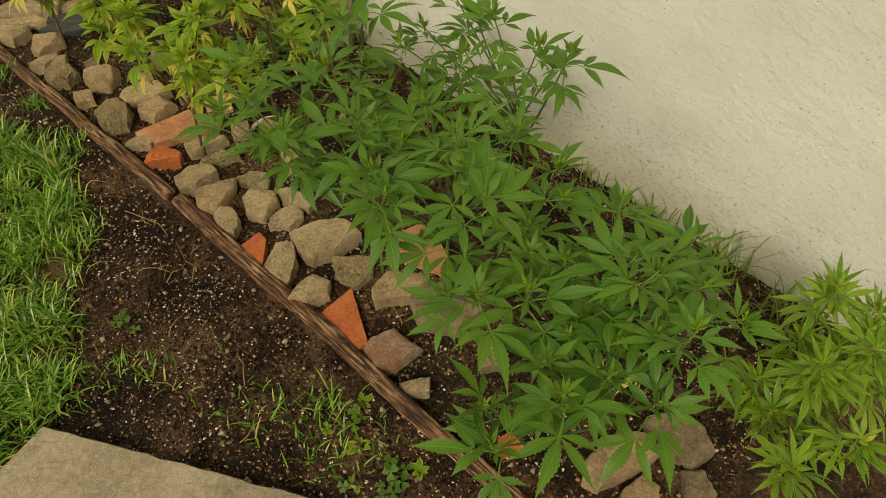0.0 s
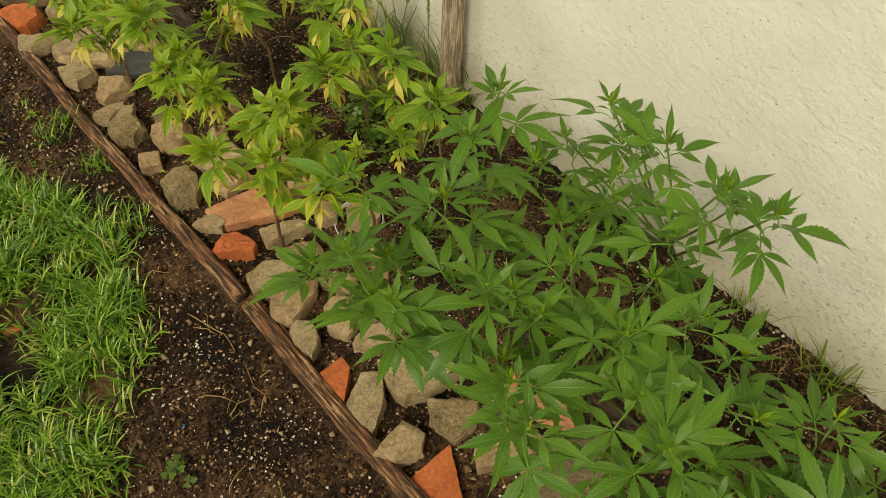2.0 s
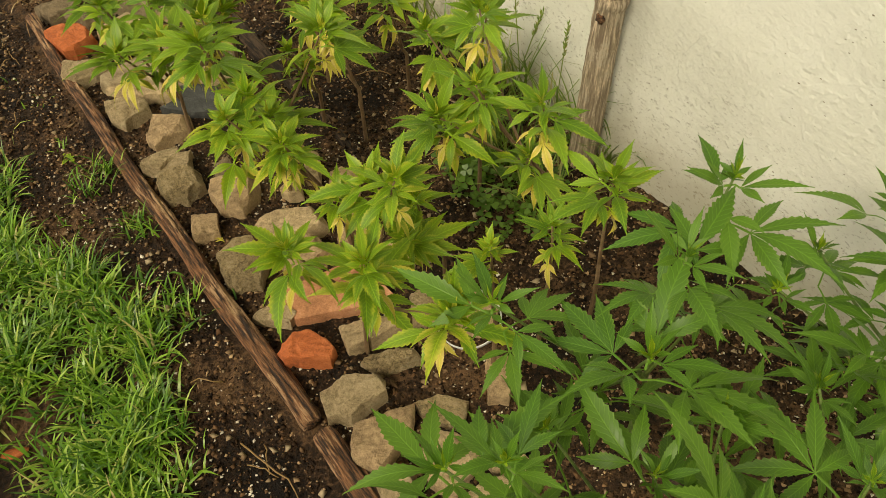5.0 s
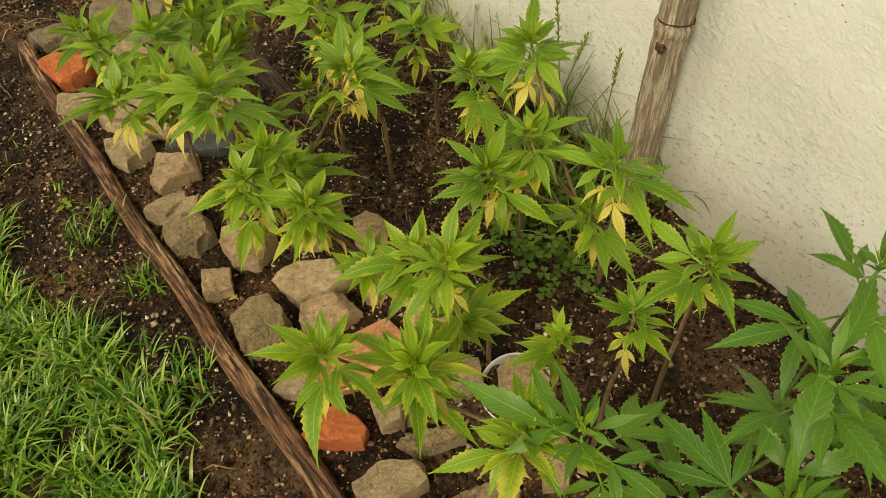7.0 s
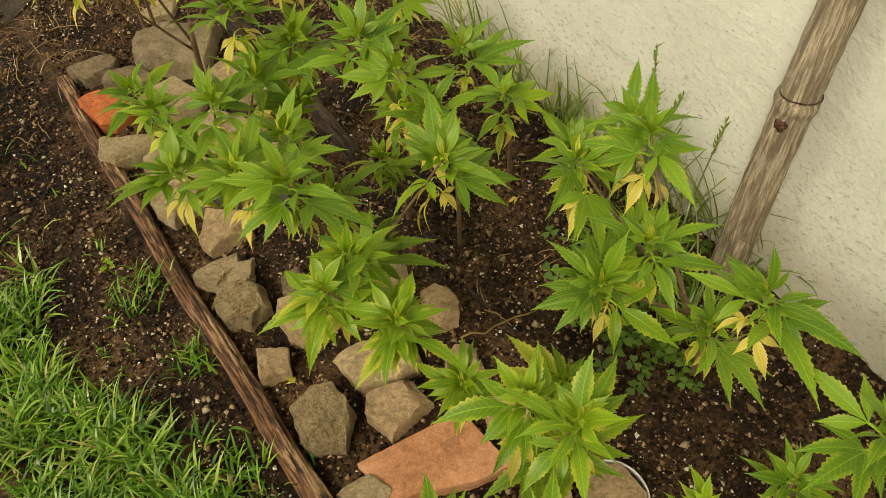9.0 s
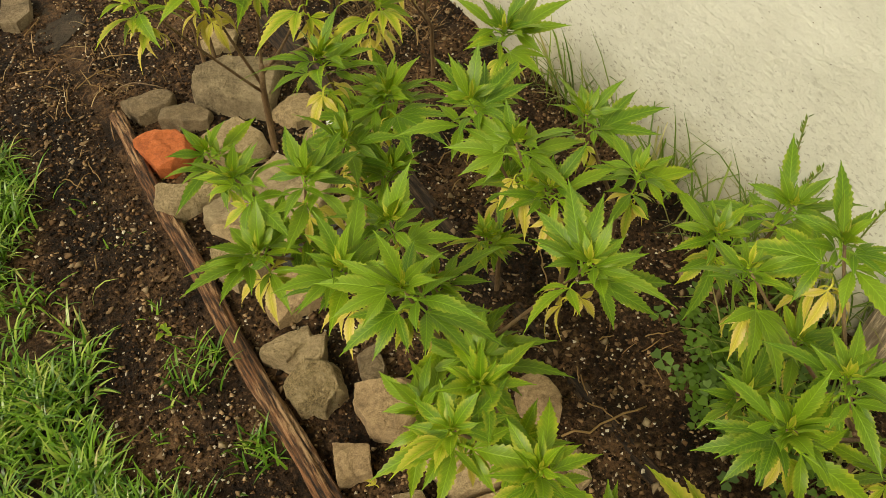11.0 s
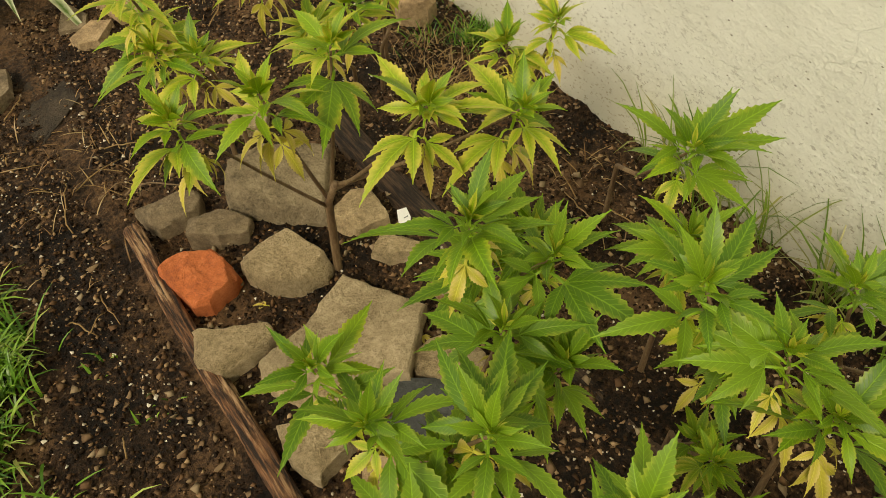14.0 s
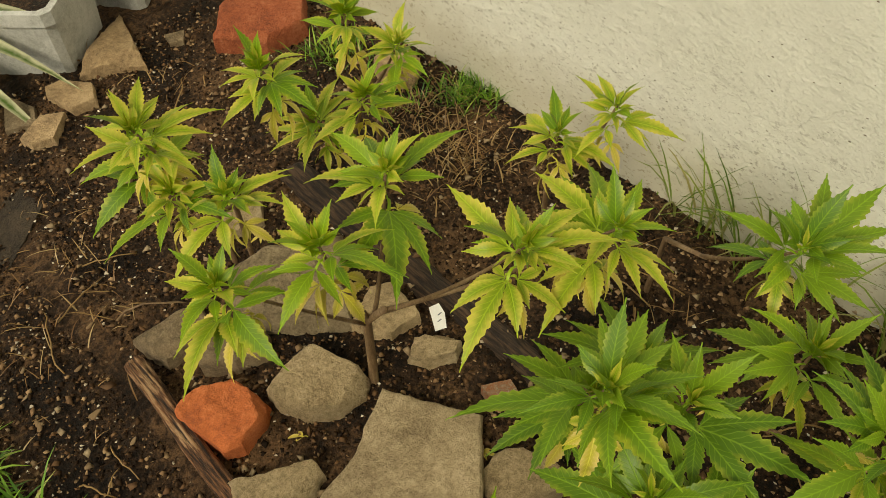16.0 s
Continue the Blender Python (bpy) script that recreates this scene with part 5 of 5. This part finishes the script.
for x, y, a, s in [(0.477, 2.358, 40, 0.5), (0.667, 2.570, 120, 0.35), (0.616, 2.199, 200, 0.45), (0.892, 2.238, 300, 0.5), (0.426, 1.701, 20, 0.5), (0.636, 2.668, 75, 0.5), (0.848, 2.028, 10, 0.4), (0.744, 2.573, 230, 0.4), (0.462, 2.290, 150, 0.35), (0.922, 1.805, 80, 0.5)]:
    fallen_leaf(x, y, a, "yellow", s)
for x, y, a, s in [(0.679, 0.269, 20, 1.3), (0.727, 0.237, 70, 1.2), (0.704, 0.335, 120, 1.1), (0.631, 0.150, 250, 1.2)]:
    fallen_leaf(x, y, a, "yellow", s, 0.02)


def dry_chip(x, y, angle, length, material, label):
    bm = bmesh.new()
    bmesh.ops.create_uvsphere(bm, u_segments=10, v_segments=6, radius=0.5)
    for v in bm.verts:
        v.co = Vector((v.co.x * length, v.co.y * length * 0.45 * (1 - 0.5 * v.co.x), v.co.z * length * 0.16 + 0.3 * length * v.co.x ** 2)) + noise.noise_vector(v.co * 3) * length * 0.05
    ob = tagged(new("dry_chip", from_bm("dry_chip", bm, material)), label, "litter", "litter on the soil")
    ob.matrix_world = pose(x, y, float(ground_height(x, y)) + 0.003, 0, 0, angle)


dry_chip(0.004, 1.526, -20, 0.040, ROCKS["orange"], "curled orange dry leaf lying in grass")
for x, y, a, ln in [(0.302, 2.581, 30, 0.016), (0.243, 2.625, 80, 0.014), (0.320, 2.663, 10, 0.014), (0.267, 2.352, 60, 0.013), (0.288, 2.230, 15, 0.015), (0.250, 2.070, 40, 0.013), (0.225, 0.896, 20, 0.02), (0.321, 1.992, 0, 0.014),
                    (0.767, 1.732, 20, 0.010), (0.777, 1.737, 70, 0.012), (0.841, 1.726, 10, 0.012), (0.770, 1.644, 40, 0.013), (0.783, 1.646, 100, 0.010), (0.772, 1.666, 0, 0.009), (0.838, 1.656, 60, 0.010), (0.814, 1.655, 20, 0.010), (0.762, 1.641, 80, 0.010), (0.759, 1.608, 110, 0.014), (0.751, 1.649, 0, 0.008), (0.753, 1.725, 140, 0.011), (0.303, 2.583, 0, 0.019), (0.243, 2.614, 60, 0.015), (0.319, 2.509, 30, 0.013), (0.365, 2.715, 20, 0.014), (0.225, 2.174, 30, 0.017), (0.269, 2.147, 80, 0.013), (0.229, 2.352, 120, 0.012), (0.318, 2.188, 10, 0.016), (0.338, 2.389, 70, 0.013), (0.284, 2.082, 20, 0.014), (0.803, 2.084, 50, 0.010), (0.885, 2.104, 10, 0.014), (0.833, 2.092, 30, 0.010), (0.801, 2.123, 10, 0.010), (0.784, 2.029, 20, 0.012)]:
    dry_chip(x, y, a, ln, M_CHIPS, "pale brown bark chip on the soil")
dry_chip(0.146, 1.134, 30, 0.010, M_BLUE, "tiny scrap of blue plastic on soil")


# ---- planters at the far end ----
def planter(x, y, turn, width, height, label):
    bm = bmesh.new()
    rings = []
    for w, z in ((0.42, 0.0), (0.47, height * 0.8), (0.5, height * 0.82), (0.5, height), (0.43, height), (0.41, height * 0.7)):
        c = 0.86
        pts = [(w, w * c), (w * c, w), (-w * c, w), (-w, w * c), (-w, -w * c), (-w * c, -w), (w * c, -w), (w, -w * c)]
        rings.append([bm.verts.new((px * width, py * width, z)) for px, py in pts])
    for a, b in zip(rings, rings[1:]):
        for i in range(8):
            bm.faces.new((a[i], a[(i + 1) % 8], b[(i + 1) % 8], b[i]))
    bm.faces.new(list(reversed(rings[0])))
    top = tagged(new("planter", from_bm("planter", bm, M_WHITEWASH, False)), label, "planter", "planters at the end")
    top.matrix_world = pose(x, y, -0.004, 0, 0, turn)
    bm = bmesh.new()
    bmesh.ops.create_grid(bm, x_segments=8, y_segments=8, size=width * 0.40)
    for v in bm.verts:
        v.co.z = height * 0.75 + 0.01 * noise.noise(v.co * 40)
    part("soil_fill", from_bm("soil_fill", bm, M_SOIL), top, "dark potting soil")


planter(0.626, 3.383, 42, 0.20, 0.14, "whitewashed square cement planter with soil")
planter(0.840, 3.475, 38, 0.20, 0.13, "grey white cement planter")


def spider_plant(x, y, z):
    r = np.random.RandomState(5)
    top = tagged(new("spider_plant"), "spider plant with arching cream-striped leaves beside planter", "plant")
    top.location = (x, y, z)
    for k in range(18):
        az, L = radians(k * 360 / 18 + r.rand() * 10), 0.28 + 0.10 * r.rand()
        rise = 1.15 + 0.35 * r.rand()
        v, f, uv = [], [], []
        for i in range(13):
            s = i / 12
            w = 0.025 * (1 - s ** 3) * (0.6 + 0.4 * min(1, 4 * s))
            px, pz = L * (0.25 * s + 0.75 * s * s * 0.9), L * (rise * s - 1.25 * s * s)
            for sd in (-1, 0, 1):
                v.append((px, sd * w, pz + abs(sd) * w * 0.45))
                uv.append((0.5 + 0.5 * sd, 0.35))
        for i in range(12):
            f += [(3 * i, 3 * i + 1, 3 * i + 4, 3 * i + 3), (3 * i + 1, 3 * i + 2, 3 * i + 5, 3 * i + 4)]
        ob = part("leaf", mesh_of("leaf", v, f, M_VARIEGATED, uv), top)
        ob.matrix_basis = Matrix.Rotation(az, 4, "Z")


spider_plant(0.405, 3.463, 0.0)
